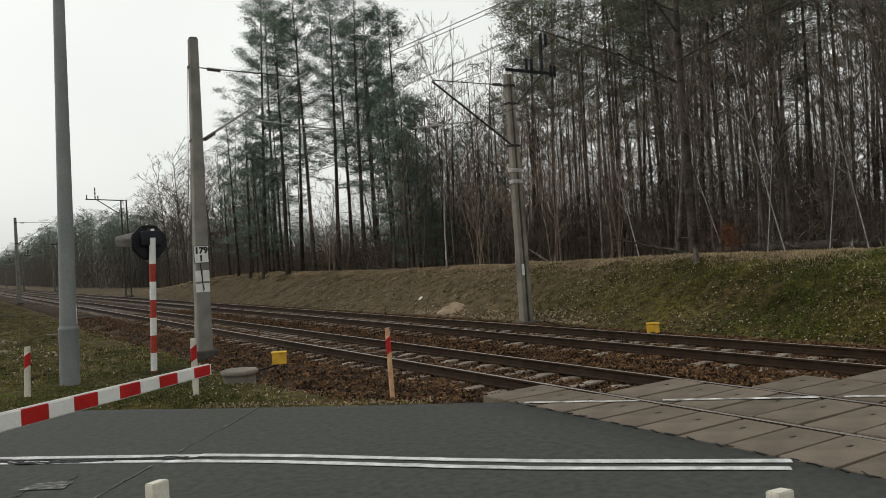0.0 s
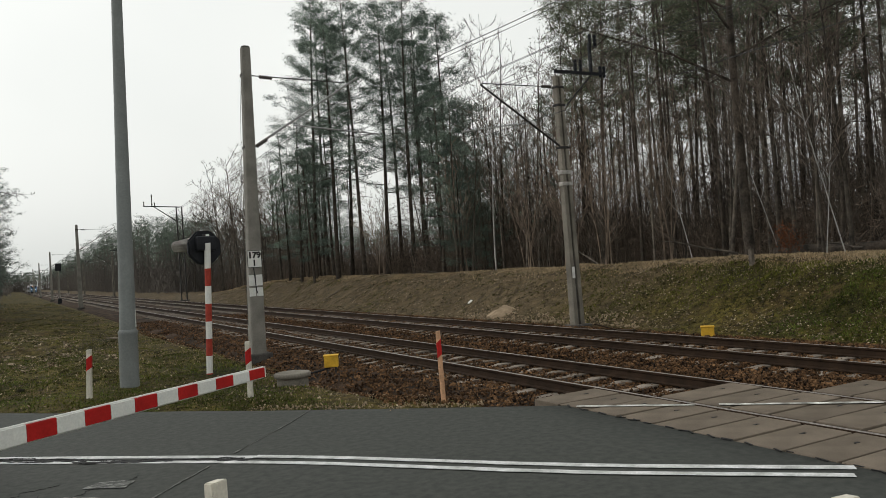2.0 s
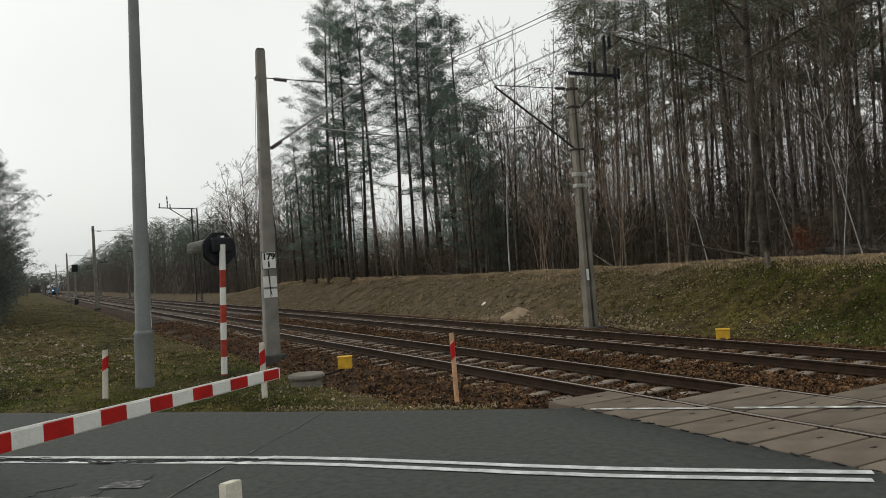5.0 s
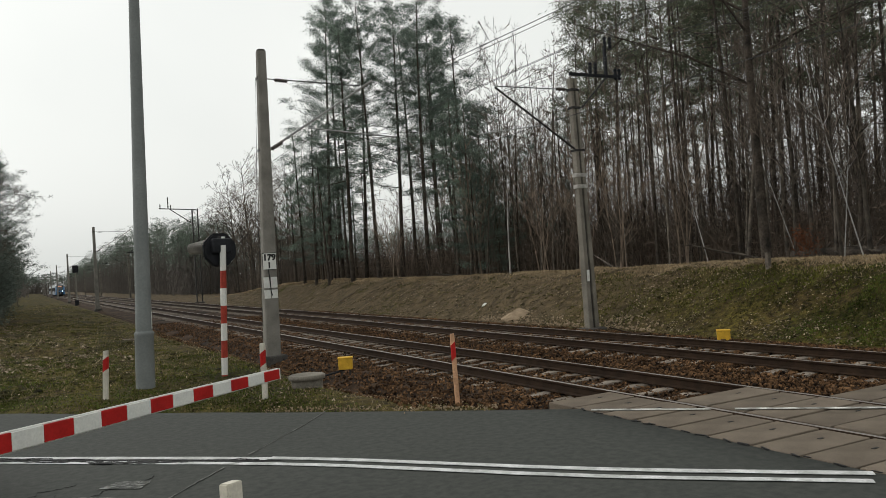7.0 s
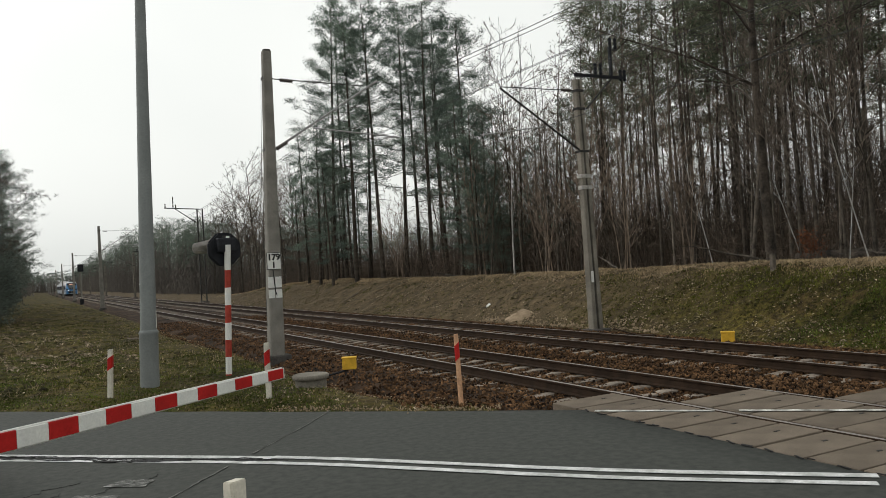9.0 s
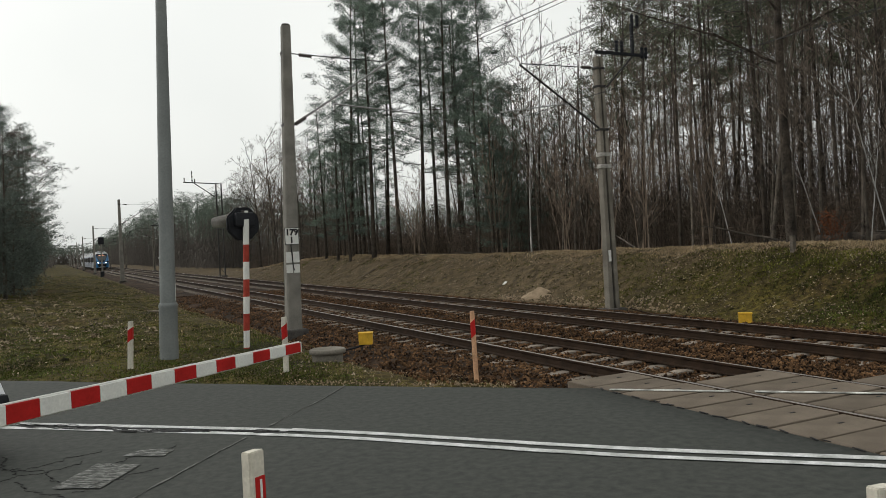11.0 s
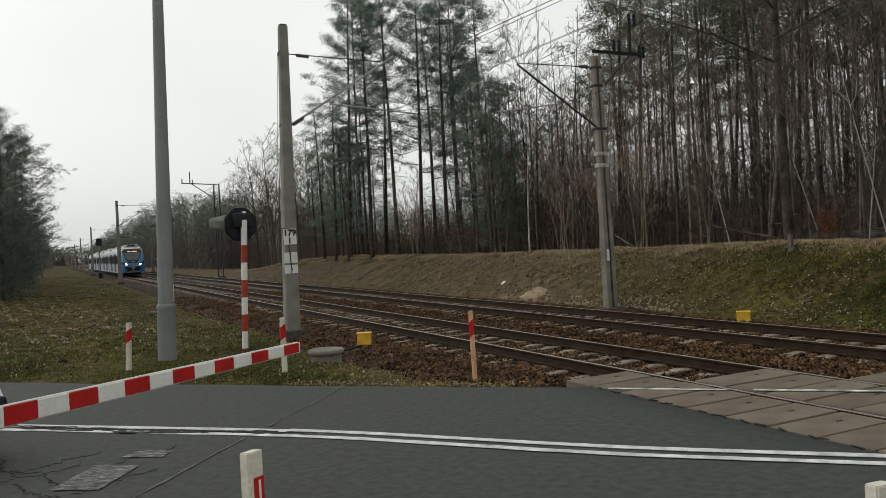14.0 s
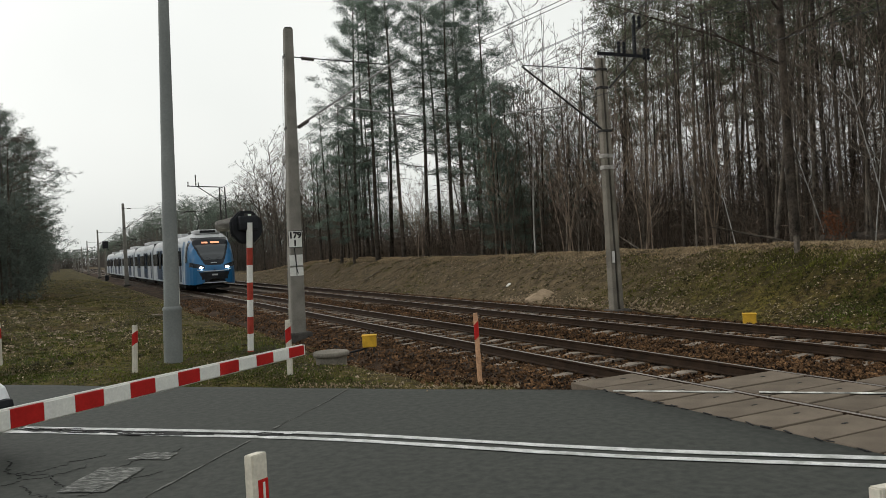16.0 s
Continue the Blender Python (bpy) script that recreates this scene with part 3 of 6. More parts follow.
stones("ballast_stones", 78000, on_bed, 0.036, M_STONE, 3, "rusty brown crushed ballast stones scattered between the rails")

# ---- crossing slabs ----


def slab_mesh(sx, sy):
    bm = box(sx, sy, 0.16, (0, 0, -0.08), 0.012)
    # lifting hole: a thin raised plate, the recess's shade painted near-black
    box(0.075, 0.03, 0.004, (sx * 0.16, 0.02, 0.0015), bm=bm)
    for face in bm.faces:
        c = face.calc_center_median()
        face.material_index = int(abs(c.x - sx * 0.16) < 0.045 and abs(c.y - 0.02) < 0.02 and c.z > -0.005 and face.calc_area() < 0.01)
    me = bpy.data.meshes.new("slab")
    bm.to_mesh(me)
    bm.free()
    me.materials.append(M_SLAB)
    me.materials.append(M_CRACK_AND_HOLE)
    return me


SLAB_ROWS = [(6.30, 7.385, 9.22, 0.583), (7.545, 8.885, 8.05, 0.583), (9.045, 10.20, 6.88, 0.583), (10.215, 11.435, 6.30, 0.583), (11.595, 12.935, 4.55, 0.583), (13.095, 14.55, 3.4, 0.583)]
crossing = tagged(new("level_crossing"), "brown-grey concrete crossing slabs laid between and beside the rails", "level crossing", kind="structure")
rnd = random.Random(8)
for x0, x1, far, pitch in SLAB_ROWS:
    me = slab_mesh(x1 - x0 - 0.012, pitch - 0.042)
    n_far = RN.x * (x0 + x1) / 2 + RN.y * far
    for k in range(20):
        y = far - pitch * (k + 0.5)
        if RN.x * (x0 + x1) / 2 + RN.y * y < 2.2:
            break
        s = new("slab", me)
        s.parent = crossing
        s.matrix_basis = pose((x0 + x1) / 2, y, 0.004 + rnd.uniform(-0.006, 0.006), rnd.uniform(-0.3, 0.3), rnd.uniform(-0.3, 0.3), rnd.uniform(-0.3, 0.3))
# chipped edge pieces of asphalt along the first slabs
for k in range(26):
    y = 8.3 - 0.19 * k
    part("asphalt_chip", box(rnd.uniform(0.012, 0.03), rnd.uniform(0.07, 0.17), 0.008, (SLAB_EDGE - rnd.uniform(-0.02, 0.03), y + rnd.uniform(-0.2, 0.2), 0.004), 0.004, pose(0, 0, 0, 0, 0, rnd.uniform(-35, 35))), M_CRACK_AND_HOLE, crossing)
# white edge line over the slabs
for x0, x1, far, pitch in SLAB_ROWS[:4]:
    pts = []
    for i in range(9):
        x = x0 + 0.02 + (x1 - x0 - 0.04) * i / 8
        y = (10.33 - RN.x * x) / RN.y
        pts.append(on_road((x, y)))
    strip(pts, 0.044, 0.0165, M_LINE_OLD, "edge_line", crossing, jitter=0.012)

# ---- masts and wires ----
DIM_MAST = 7.9


def square(h, c=0.18):
    k = h * c
    return [(-h, -h + k), (-h + k, -h), (h - k, -h), (h, -h + k), (h, h - k), (h - k, h), (-h + k, h), (-h, h - k)]


def leaning(bm, dx, dy, height):
    for v in bm.verts:
        v.co.x += dx * v.co.z / height
        v.co.y += dy * v.co.z / height
    return bm


def rod(a, b, r, sides=6, bm=None):
    return tube([a, b], r, sides, bm)


def insulator(a, b, r, bm=None, discs=5):
    bm = bm or bmesh.new()
    a, b = Vector(a), Vector(b)
    pts, radii = [], []
    for k in range(discs * 2 + 1):
        pts.append(a.lerp(b, k / (discs * 2)))
        radii.append(r if k % 2 else r * 0.5)
    return tube(pts, radii, 8, bm)


def left_mast(y, lean=0.0, detail=True, top=0.0):
    """Concrete mast with the cantilever over the nearer line; its foot at the ballast shoulder."""
    e = thing("catenary_mast", pose(5.5, y, -0.3), "tapered grey concrete catenary mast with a steel cantilever arm", "mast", "catenary masts of the nearer line")
    dx, dy = lean, -0.05 * (1 if lean else 0)
    H = DIM_MAST + 0.3 - top
    part("shaft", leaning(prism(square(0.195), 0.0, H, top=0.56), dx, dy, H), M_CONC, e)
    part("cap", leaning(prism(square(0.108, 0.4), H, H + 0.05, top=0.85), dx, dy, H), M_CONC_DARK, e)
    part("footing", box(0.62, 0.62, 0.28, (0.02, 0, 0.10), 0.04), M_CONC_DARK, e)
    q = lambda z: dx * z / H
    z1, z2 = 5.6, 7.5
    for z in (z1, z2):
        w = 0.195 * (1 - 0.44 * z / H) + 0.012
        part("clamp_band", prism(square(w), z - 0.035, z + 0.035), M_STEEL, e).location.x = q(z)
    part("stay_insulator", insulator((q(z2) + 0.35, 0, z2 - 0.02), (q(z2) + 0.70, 0, z2 - 0.04), 0.06), M_INSUL, e)
    part("stay", rod((q(z2) + 0.12, 0, z2), (2.9, 0, z2 - 0.06), 0.014), M_STEEL, e)
    part("strut_insulator", insulator((q(z1) + 0.2, 0, z1 + 0.03), (q(z1) + 0.5, 0, z1 + 0.22), 0.065), M_INSUL, e)
    part("strut", rod((q(z1) + 0.12, 0, z1), (3.30, 0, z2 + 0.11), 0.032), M_GALV, e)
    part("registration_arm", rod((1.35, 0, z1 + 0.62), (3.9, 0, z1 + 0.42), 0.02), M_GALV, e)
    part("steady_arm", rod((3.75, 0, z1 + 0.43), (2.75, 0, z1 + 0.25), 0.012), M_GALV, e)
    if detail:
        part("earth_wire", tube([(q(z2) - 0.16, -0.05, z2), (-0.2, -0.12, 4), (-0.215, -0.1, 1)], 0.006, 4), M_WIRE, e)
    return e


def text_mesh(txt, size, parent, m, material, name):
    cu = bpy.data.curves.new(name, "FONT")
    cu.body, cu.size, cu.align_x, cu.extrude = txt, size, "CENTER", 0.001
    cu.offset = 0.011
    tmp = bpy.data.objects.new("tmp", cu)
    me = bpy.data.meshes.new_from_object(tmp)
    bpy.data.objects.remove(tmp)
    bpy.data.curves.remove(cu)
    me.materials.append(material)
    ob = new(name, me)
    ob.parent = parent
    ob.matrix_basis = m
    return ob


near_mast = left_mast(20.5, 0.16)
plate = part("kilometre_plate", box(0.36, 0.012, 0.44, (0, 0, 0), 0.004), M_SIGN, near_mast, "white enamel plate with black numerals")
plate.matrix_basis = pose(0.02, -0.205, 2.68, 0, 0, -12)
text_mesh("179", 0.215, plate, pose(0, -0.0075, 0.03, 90), M_INK, "numerals")
text_mesh("1", 0.205, plate, pose(-0.01, -0.0075, -0.17, 90), M_INK, "numerals")
part("border", box(0.36, 0.005, 0.012, (0, -0.007, 0.214), bm=box(0.36, 0.005, 0.012, (0, -0.007, -0.214), bm=box(0.012, 0.005, 0.416, (0.174, -0.007, 0), bm=box(0.012, 0.005, 0.416, (-0.174, -0.007, 0))))), M_INK, plate)
for z, h in ((2.13, 0.30), (1.83, 0.24)):
    for x in (-0.095, 0.095):
        p = part("stencil_patch", box(0.165, 0.004, h - 0.02, (x, 0, 0)), M_SIGN, near_mast, "flaking white painted patch")
        p.matrix_basis = pose(0.02, -0.190, z, 0, 0, 0)
part("cable_conduit", tube([(0.19, -0.10, 0.1), (0.18, -0.10, 1.4), (0.02, -0.21, 1.9), (-0.02, -0.21, 2.45)], 0.012, 5), M_BLACK, near_mast)
part("pipe", rod((0.215, -0.04, 0.0), (0.20, -0.04, 1.45), 0.022), M_STEEL, near_mast)
for k in range(1, 8):
    left_mast(20.5 + 60.5 * k, 0.0, False, 0.3)


def right_mast(y, near=False):
    """Concrete mast at the foot of the bank, with a cantilever over the farther line and a feeder crossarm."""
    e = thing("catenary_mast", pose(15.0, y, -0.45), "weathered two-legged concrete catenary mast with a feeder crossarm", "mast", "catenary masts of the farther line")
    H = 7.85
    lean = -0.10 if near else 0.0
    for s in (-1, 1):
        part("leg", leaning(prism([(a * 0.58 + s * 0.115, b) for a, b in square(0.13, 0.12)], 0.0, H, top=0.66), lean, 0.05, H), M_CONC_BROWN, e)
    part("web", leaning(prism([(-0.06, -0.05), (0.06, -0.05), (0.06, 0.05), (-0.06, 0.05)], 0.0, H - 0.02, top=0.66), lean, 0.05, H), M_CONC_DARK, e)
    part("footing", box(0.75, 0.6, 0.3, (0, 0, 0.12), 0.04), M_CONC_DARK, e)
    if near:
        for z in (4.55, 4.9):
            part("painted_band", leaning(prism([(a * 1.62 * 0.72, b * 0.72) for a, b in square(0.165, 0.1)], z - 0.055, z + 0.055), lean, 0.05, H), M_HOODOLD, e, "faded white painted band")
        part("number_strip", box(0.10, 0.006, 0.34, (-0.115, -0.128, 1.85)), M_SIGN, e, "narrow white painted strip")
    z1, z2 = 5.65, 7.5
    for z in (z1, z2, 6.95):
        part("clamp_band", box(0.46 - 0.02 * z, 0.32 - 0.012 * z, 0.07, (lean * z / H, 0.05 * z / H, z), 0.01), M_STEEL, e)
    part("strut", rod((-0.2, 0, z1 + 0.05), (-2.9, 0, z2 - 0.05), 0.032), M_STEEL, e)
    part("stay", rod((-0.2, 0, z2), (-2.85, 0, z2 - 0.02), 0.014), M_STEEL, e)
    part("stay_insulator", insulator((-0.4, 0, z2), (-0.75, 0, z2), 0.06), M_INSUL, e)
    part("registration_arm", rod((-1.25, 0, z1 + 0.75), (-3.6, 0, z1 + 0.42), 0.02), M_GALV, e)
    # feeder crossarm reaching away from the line
    part("crossarm", box(1.95, 0.08, 0.095, (0.72, -0.05, H + 0.12), 0.01), M_BLACK, e)
    part("arm_brace", rod((0.12, -0.05, 6.95), (1.15, -0.05, H + 0.08), 0.028), M_STEEL, e)
    part("riser", box(0.085, 0.085, 0.95, (1.15, -0.05, H + 0.6), 0.01), M_BLACK, e)
    for x, z in ((0.55, H + 0.17), (0.75, H + 0.17), (1.18, H + 1.0), (1.38, H + 1.0), (1.52, H + 0.02), (1.68, H + 0.02)):
        part("pin_insulator", insulator((x, -0.05, z), (x, -0.05, z + 0.36), 0.066, discs=3), M_BLACK, e)
    part("riser_bracket", box(0.34, 0.05, 0.05, (1.26, -0.05, H + 0.98), 0.008), M_STEEL, e)
    return e


right_masts = [right_mast(19.3, True)]


def steel_mast(y):
    """Lattice steel mast with a long bracket over the line and its insulators on top."""
    e = thing("lattice_mast", pose(15.0, y, -0.4), "dark rusty lattice steel mast with a braced bracket arm", "mast", "catenary masts of the farther line")
    H = 9.6
    for s in (-1, 1):
        part("upright", box(0.11, 0.16, H, (s * 0.26, 0, H / 2), 0.01), M_STEEL, e)
    for k in range(15):
        z = 0.5 + k * 0.6
        s = 1 if k % 2 else -1
        part("lacing", rod((-0.22 * s, 0, z), (0.22 * s, 0, z + 0.55), 0.028, 4), M_STEEL, e)
    part("bracket", rod((0.1, 0, H - 0.05), (-3.4, 0, H + 0.12), 0.05), M_STEEL, e)
    part("brace", rod((-0.2, 0, H - 1.5), (-2.4, 0, H + 0.05), 0.045), M_STEEL, e)
    for x, h in ((-3.3, 0.45), (-2.55, 1.15), (-2.3, 0.35)):
        part("pin_insulator", insulator((x, 0, H + 0.1), (x, 0, H + 0.1 + h), 0.07, discs=3), M_INSUL, e)
    part("footing", box(0.9, 0.6, 0.35, (0, 0, 0.1), 0.04), M_CONC_DARK, e)
    return e


steel_mast(82.0)
for k in range(2, 7):
    right_masts.append(right_mast(19.3 + 62.5 * k))


def sagging(ax, ys, z_end, sag, r, stagger=0.0):
    pts = []
    for a, b in zip(ys, ys[1:]):
        n = 14
        for i in range(n):
            k = i / n
            pts.append((ax + stagger * (1 - 4 * abs(k - 0.5)), a + (b - a) * k, z_end - sag * 4 * k * (1 - k)))
    pts.append((ax - stagger, ys[-1], z_end))
    return tube(pts, r, 4)


span = [-40.0] + [20.5 + 60.5 * k for k in range(0, 7)]
span2 = [-43.2] + [19.3 + 62.6 * k for k in range(0, 7)]
for ax, ys, zm, lab in ((AX1, span, 6.62, "overhead catenary wires of the nearer line with droppers"), (AX2, span2, 6.85, "overhead catenary wires of the farther line with droppers")):
    e = tagged(new("overhead_line"), lab, "overhead line", "overhead lines")
    part("catenary_wire", sagging(ax, ys, zm, 0.76, 0.0075), M_WIRE, e)
    part("catenary_wire", sagging(ax + 0.07, ys, zm - 0.05, 0.76, 0.006), M_WIRE, e)
    part("contact_wire", sagging(ax, ys, 5.5, 0.0, 0.005, 0.2), M_WIRE, e)
    part("contact_wire", sagging(ax + 0.05, ys, 5.5, 0.0, 0.005, 0.2), M_WIRE, e)
    for a, b in zip(ys[:4], ys[1:5]):
        for i in range(1, 8):
            k = i / 8 - 0.01
            y = a + (b - a) * k
            part("dropper", rod((ax, y, 5.5), (ax, y, zm - 0.76 * 4 * k * (1 - k)), 0.005, 4), M_WIRE, e)
for dx, z, in ((0.55, 7.75), (1.28, 8.75), (1.6, 7.6), (0.75, 7.75)):
    f = tagged(new("feeder_line"), "thin dark feeder wire strung along the wood's edge", "wire", "feeder wires")
    part("conductor", sagging(15.0 + dx, [-43.2, 19.3, 82.0, 144.3, 206.8], z, 0.75, 0.0055), M_WIRE, f)

# distant colour-light signal and a small sight board
s = thing("railway_signal", pose(5.45, 117, -0.3), "black-headed railway colour-light signal on a slim grey post", "signal")
part("post", tube([(0, 0, 0), (0, 0, 5.2)], 0.09, 8), M_CONC, s)
part("head", box(0.75, 0.25, 1.0, (0, 0, 4.9), 0.1), M_BLACK, s)
part("base", box(0.5, 0.5, 0.9, (0, 0, 0.3), 0.05), M_BLACK, s)
s = thing("trackside_sign", pose(14.4, 130, -0.3), "small round white board on a thin post beside the far line", "sign")
part("post", rod((0, 0, 0), (0, 0, 2.2), 0.04), M_STEEL, s)
part("board", tube([(0, -0.06, 2.2), (0, -0.09, 2.2)], 0.26, 16), M_SIGN, s)

# ---- street lamp pole ----
lamp = thing("lamp_pole", pose(1.89, 16.39, -0.06), "tall tapered grey steel lamp pole with a wider base", "pole")
part("base_tube", leaning(tube([(0, 0, -0.1), (0, 0, 1.06), (0, 0, 1.10), (0, 0, 1.15)], [0.178, 0.176, 0.190, 0.160], 20), 0.17, 0, 7), M_GREYPOLE, lamp)
part("shaft", leaning(tube([(0, 0, 1.0), (0, 0, 4), (0, 0, 7), (0, 0, 9.6)], [0.155, 0.128, 0.103, 0.085], 20), 0.17, 0, 7), M_GREYPOLE, lamp)
# the pale sticker on the shaft, modelled as a thin plate; no door here
part("access_door", box(0.02, 0.09, 0.33, (0.165, -0.03, 1.35), 0.005), M_WHITE, lamp, "narrow pale sticker strip")

# ---- crossing light seen from behind ----
sig = thing("crossing_signal", pose(3.44, 16.58, -0.12), "red and white banded crossing light with black octagonal shield", "signal")
z = 0.0
bands = [0.16, 0.35, 0.35, 0.35, 0.36, 0.36, 0.36, 0.52]
for i, h in enumerate(bands):
    part("pole_band", leaning(tube([(0, 0, z), (0, 0, z + h)], 0.064, 16), 0.12, -0.02, 3.0), M_REDOLD if i % 2 == 0 else M_WHITE, sig)
    z += h
oct_bm = bmesh.new()
rr = 0.372
ring = [(rr * math.cos(math.pi * (k + 0.5) / 4) * (1.04 if k in (0, 3, 4, 7) else 1.08), rr * math.sin(math.pi * (k + 0.5) / 4)) for k in range(8)]
prism(ring, -0.05, 0.05, oct_bm)
bmesh.ops.bevel(oct_bm, geom=[e for e in oct_bm.edges], offset=0.03, segments=2, affect="EDGES")
AIM = pose(0.07, 0.13, 2.725, 90, 0, 14)
shield = part("shield", oct_bm, M_BLACK, sig)
shield.matrix_basis = AIM
case = part("lamp_case", box(0.42, 0.30, 0.16, (0, 0.08, 0.10), 0.04), M_BLACK, sig)
case.matrix_basis = AIM
hood = bmesh.new()
tube([(-0.16, 0.06, 0.0), (-0.44, 0.36, -0.02)], [0.15, 0.11], 18, hood, caps=False)
bmesh.ops.solidify(hood, geom=hood.faces[:], thickness=0.012)
part("visor", hood, M_HOOD, sig, "long grey tubular visor").location = (0.0, 0.14, 2.80)
part("fixing_plate", box(0.16, 0.03, 0.07, (0.11, 0.03, 2.97), 0.008), M_STEEL, sig)
part("bolt", box(0.07, 0.02, 0.045, (0.13, 0.005, 2.97), 0.008), M_WHITE, sig)

# ---- barrier over the nearer lane ----
TIP, BUTT = Vector((2.21, 8.07, 1.03)), Vector((-2.55, 4.30, 1.02))
along = (TIP - BUTT).normalized()
arm = thing("barrier", pose(BUTT.x, BUTT.y, 0, 0, 0, math.degrees(math.atan2(along.y, along.x))), "lowered red and white striped level crossing barrier arm", "barrier")
length = (TIP - BUTT).length
n, ARM_Z = 24, 0.99
for i in range(n):
    a, b = length * i / n, length * (i + 1) / n
    sz = 0.176 - 0.064 * (a + b) / 2 / length
    # the pole's two broad faces carry the stripes; a pale rim runs along its edges
    part("stripe", box(b - a - 0.002, 0.052, sz - 0.018, ((a + b) / 2, 0, ARM_Z), 0.003), M_RED if (n - 1 - i) % 2 == 0 else M_WHITE, arm)
for s in (-1, 1):
    part("rim", tube([(0, 0, ARM_Z + s * 0.083), (length, 0, ARM_Z + s * 0.051)], 0.010, 6), M_WHITE, arm)
part("end_cap", box(0.012, 0.056, 0.108, (length + 0.006, 0, ARM_Z), 0.003), M_WHITE, arm)
part("housing", box(0.42, 0.5, 1.15, (-0.15, 0.28, 0.56), 0.03), M_YELLOW, arm, "yellow drive housing")
part("bracket", box(0.5, 0.06, 0.24, (0.0, 0.01, ARM_Z), 0.02), M_STEEL, arm)


# ---- guide posts ----
def guide_post(x, y, z, height, turn, dx=0.0, body=M_PLASTIC, near=False, label="pale plastic roadside guide post with a slanted red band"):
    e = thing("guide_post", pose(x, y, z, 0, 0, turn), label, "post", "roadside guide posts")
    w, d = (0.034, 0.036) if body is M_POSTWOOD else (0.041, 0.040)
    out = [(-w, -d * 0.6), (-w * 0.6, -d), (w * 0.6, -d), (w, -d * 0.6), (w, d), (-w, d)]
    bm = bmesh.new()
    slant = 0.03
    zs = [(-0.15, 0), (height * 0.64, slant), (height * 0.86, slant), (height, 0.03)]

    def level(zz, s, grow=1.0):
        return [bm.verts.new((px * grow, py * grow, zz + s * px / w)) for px, py in out]

    def between(lo, hi, close):
        for k in range(len(lo)):
            bm.faces.new((lo[k], lo[(k + 1) % len(lo)], hi[(k + 1) % len(lo)], hi[k]))
        bm.faces.new(lo[::-1])
        bm.faces.new(hi)
    between(level(*zs[0]), level(*zs[1]), True)
    between(level(*zs[2]), level(zs[3][0], 0.004, 0.90), True)
    leaning(bm, dx, 0, height)
    part("post", bm, body, e)
    bm = bmesh.new()
    a = [bm.verts.new((px * 1.02, py * 1.02, zs[1][0] + slant * px / w)) for px, py in out]
    b = [bm.verts.new((px * 1.02, py * 1.02, zs[2][0] + slant * px / w)) for px, py in out]
    for k in range(6):
        bm.faces.new((a[k], a[(k + 1) % 6], b[(k + 1) % 6], b[k]))
    bm.faces.new(a[::-1])
    bm.faces.new(b)
    leaning(bm, dx, 0, height)
    part("red_band", bm, M_RED, e)
    return e


guide_post(5.36, 10.11, 0.0, 1.0, -30, -0.02, M_POSTWOOD, label="orange-brown weathered roadside guide post with a red band")
guide_post(3.28, 12.8, -0.06, 0.98, -28, 0.0)
guide_post(1.08, 15.23, -0.10, 0.97, -25, 0.05)
guide_post(-1.24, 18.6, -0.06, 0.95, -25)


def near_post(x, y, z, h, turn):
    e = thing("guide_post", pose(x, y, z, 0, 0, turn), "pale plastic guide post with a red and white reflector", "post", "roadside guide posts")
    bm = prism([(-0.034, -0.040), (0.032, -0.046), (0.042, -0.032), (0.042, 0.048), (-0.028, 0.048)], -0.1, h)
    for v in bm.verts:
        if v.co.z > 0.5:
            v.co.z += v.co.x * 0.10
    bmesh.ops.bevel(bm, geom=[ed for ed in bm.edges], offset=0.006, segments=2, affect="EDGES")
    part("post", bm, M_PLASTIC, e)
    part("reflector", box(0.006, 0.066, 0.40, (0.043, 0.010, h - 0.325), 0.002), M_RED, e, "red reflector panel")
    part("reflector_stripe", box(0.004, 0.014, 0.37, (0.0475, 0.012, h - 0.325), 0.001), M_WHITE, e)
    return e


near_post(0.826, 4.0, 0.0, 1.0, -58)
near_post(2.86, 2.06, 0.0, 0.96, -95)

# ---- small things by the track ----
e = thing("concrete_well", pose(4.21, 13.5, -0.035), "low round concrete well ring with a heavier lid, in the verge", "well")
part("ring", tube([(0, 0, -0.2), (0, 0, 0.19)], 0.27, 28), M_CONC_BROWN, e)
part("lid", tube([(0, 0, 0.19), (0, 0, 0.20), (0, 0, 0.26), (0, 0, 0.275)], [0.28, 0.32, 0.32, 0.30], 28), M_CONC_BROWN, e)


def yellow_box(x, y, z, w, turn):
    e = thing("cable_box", pose(x, y, z, 0, 0, turn), "small yellow trackside cable box on dark legs", "box", "yellow trackside boxes")
    part("box", box(w, w * 0.75, w * 0.82, (0, 0, w * 0.75), 0.018), M_YELLOW, e)
    part("lid", box(w * 1.08, w * 0.83, 0.03, (0, 0, w * 1.18), 0.01), M_YELLOW, e)
    for s in (-1, 1):
        part("leg", box(0.035, 0.05, w * 0.5, (s * w * 0.3, 0, w * 0.15), 0.005), M_STEEL, e)
    part("cable", tube([(-w * 0.2, 0, w * 0.3), (-w * 0.7, -0.1, 0.05), (-w * 1.3, -0.15, 0.02), (-w * 1.7, -0.05, 0.0)], 0.022, 6), M_BLACK, e)
    return e


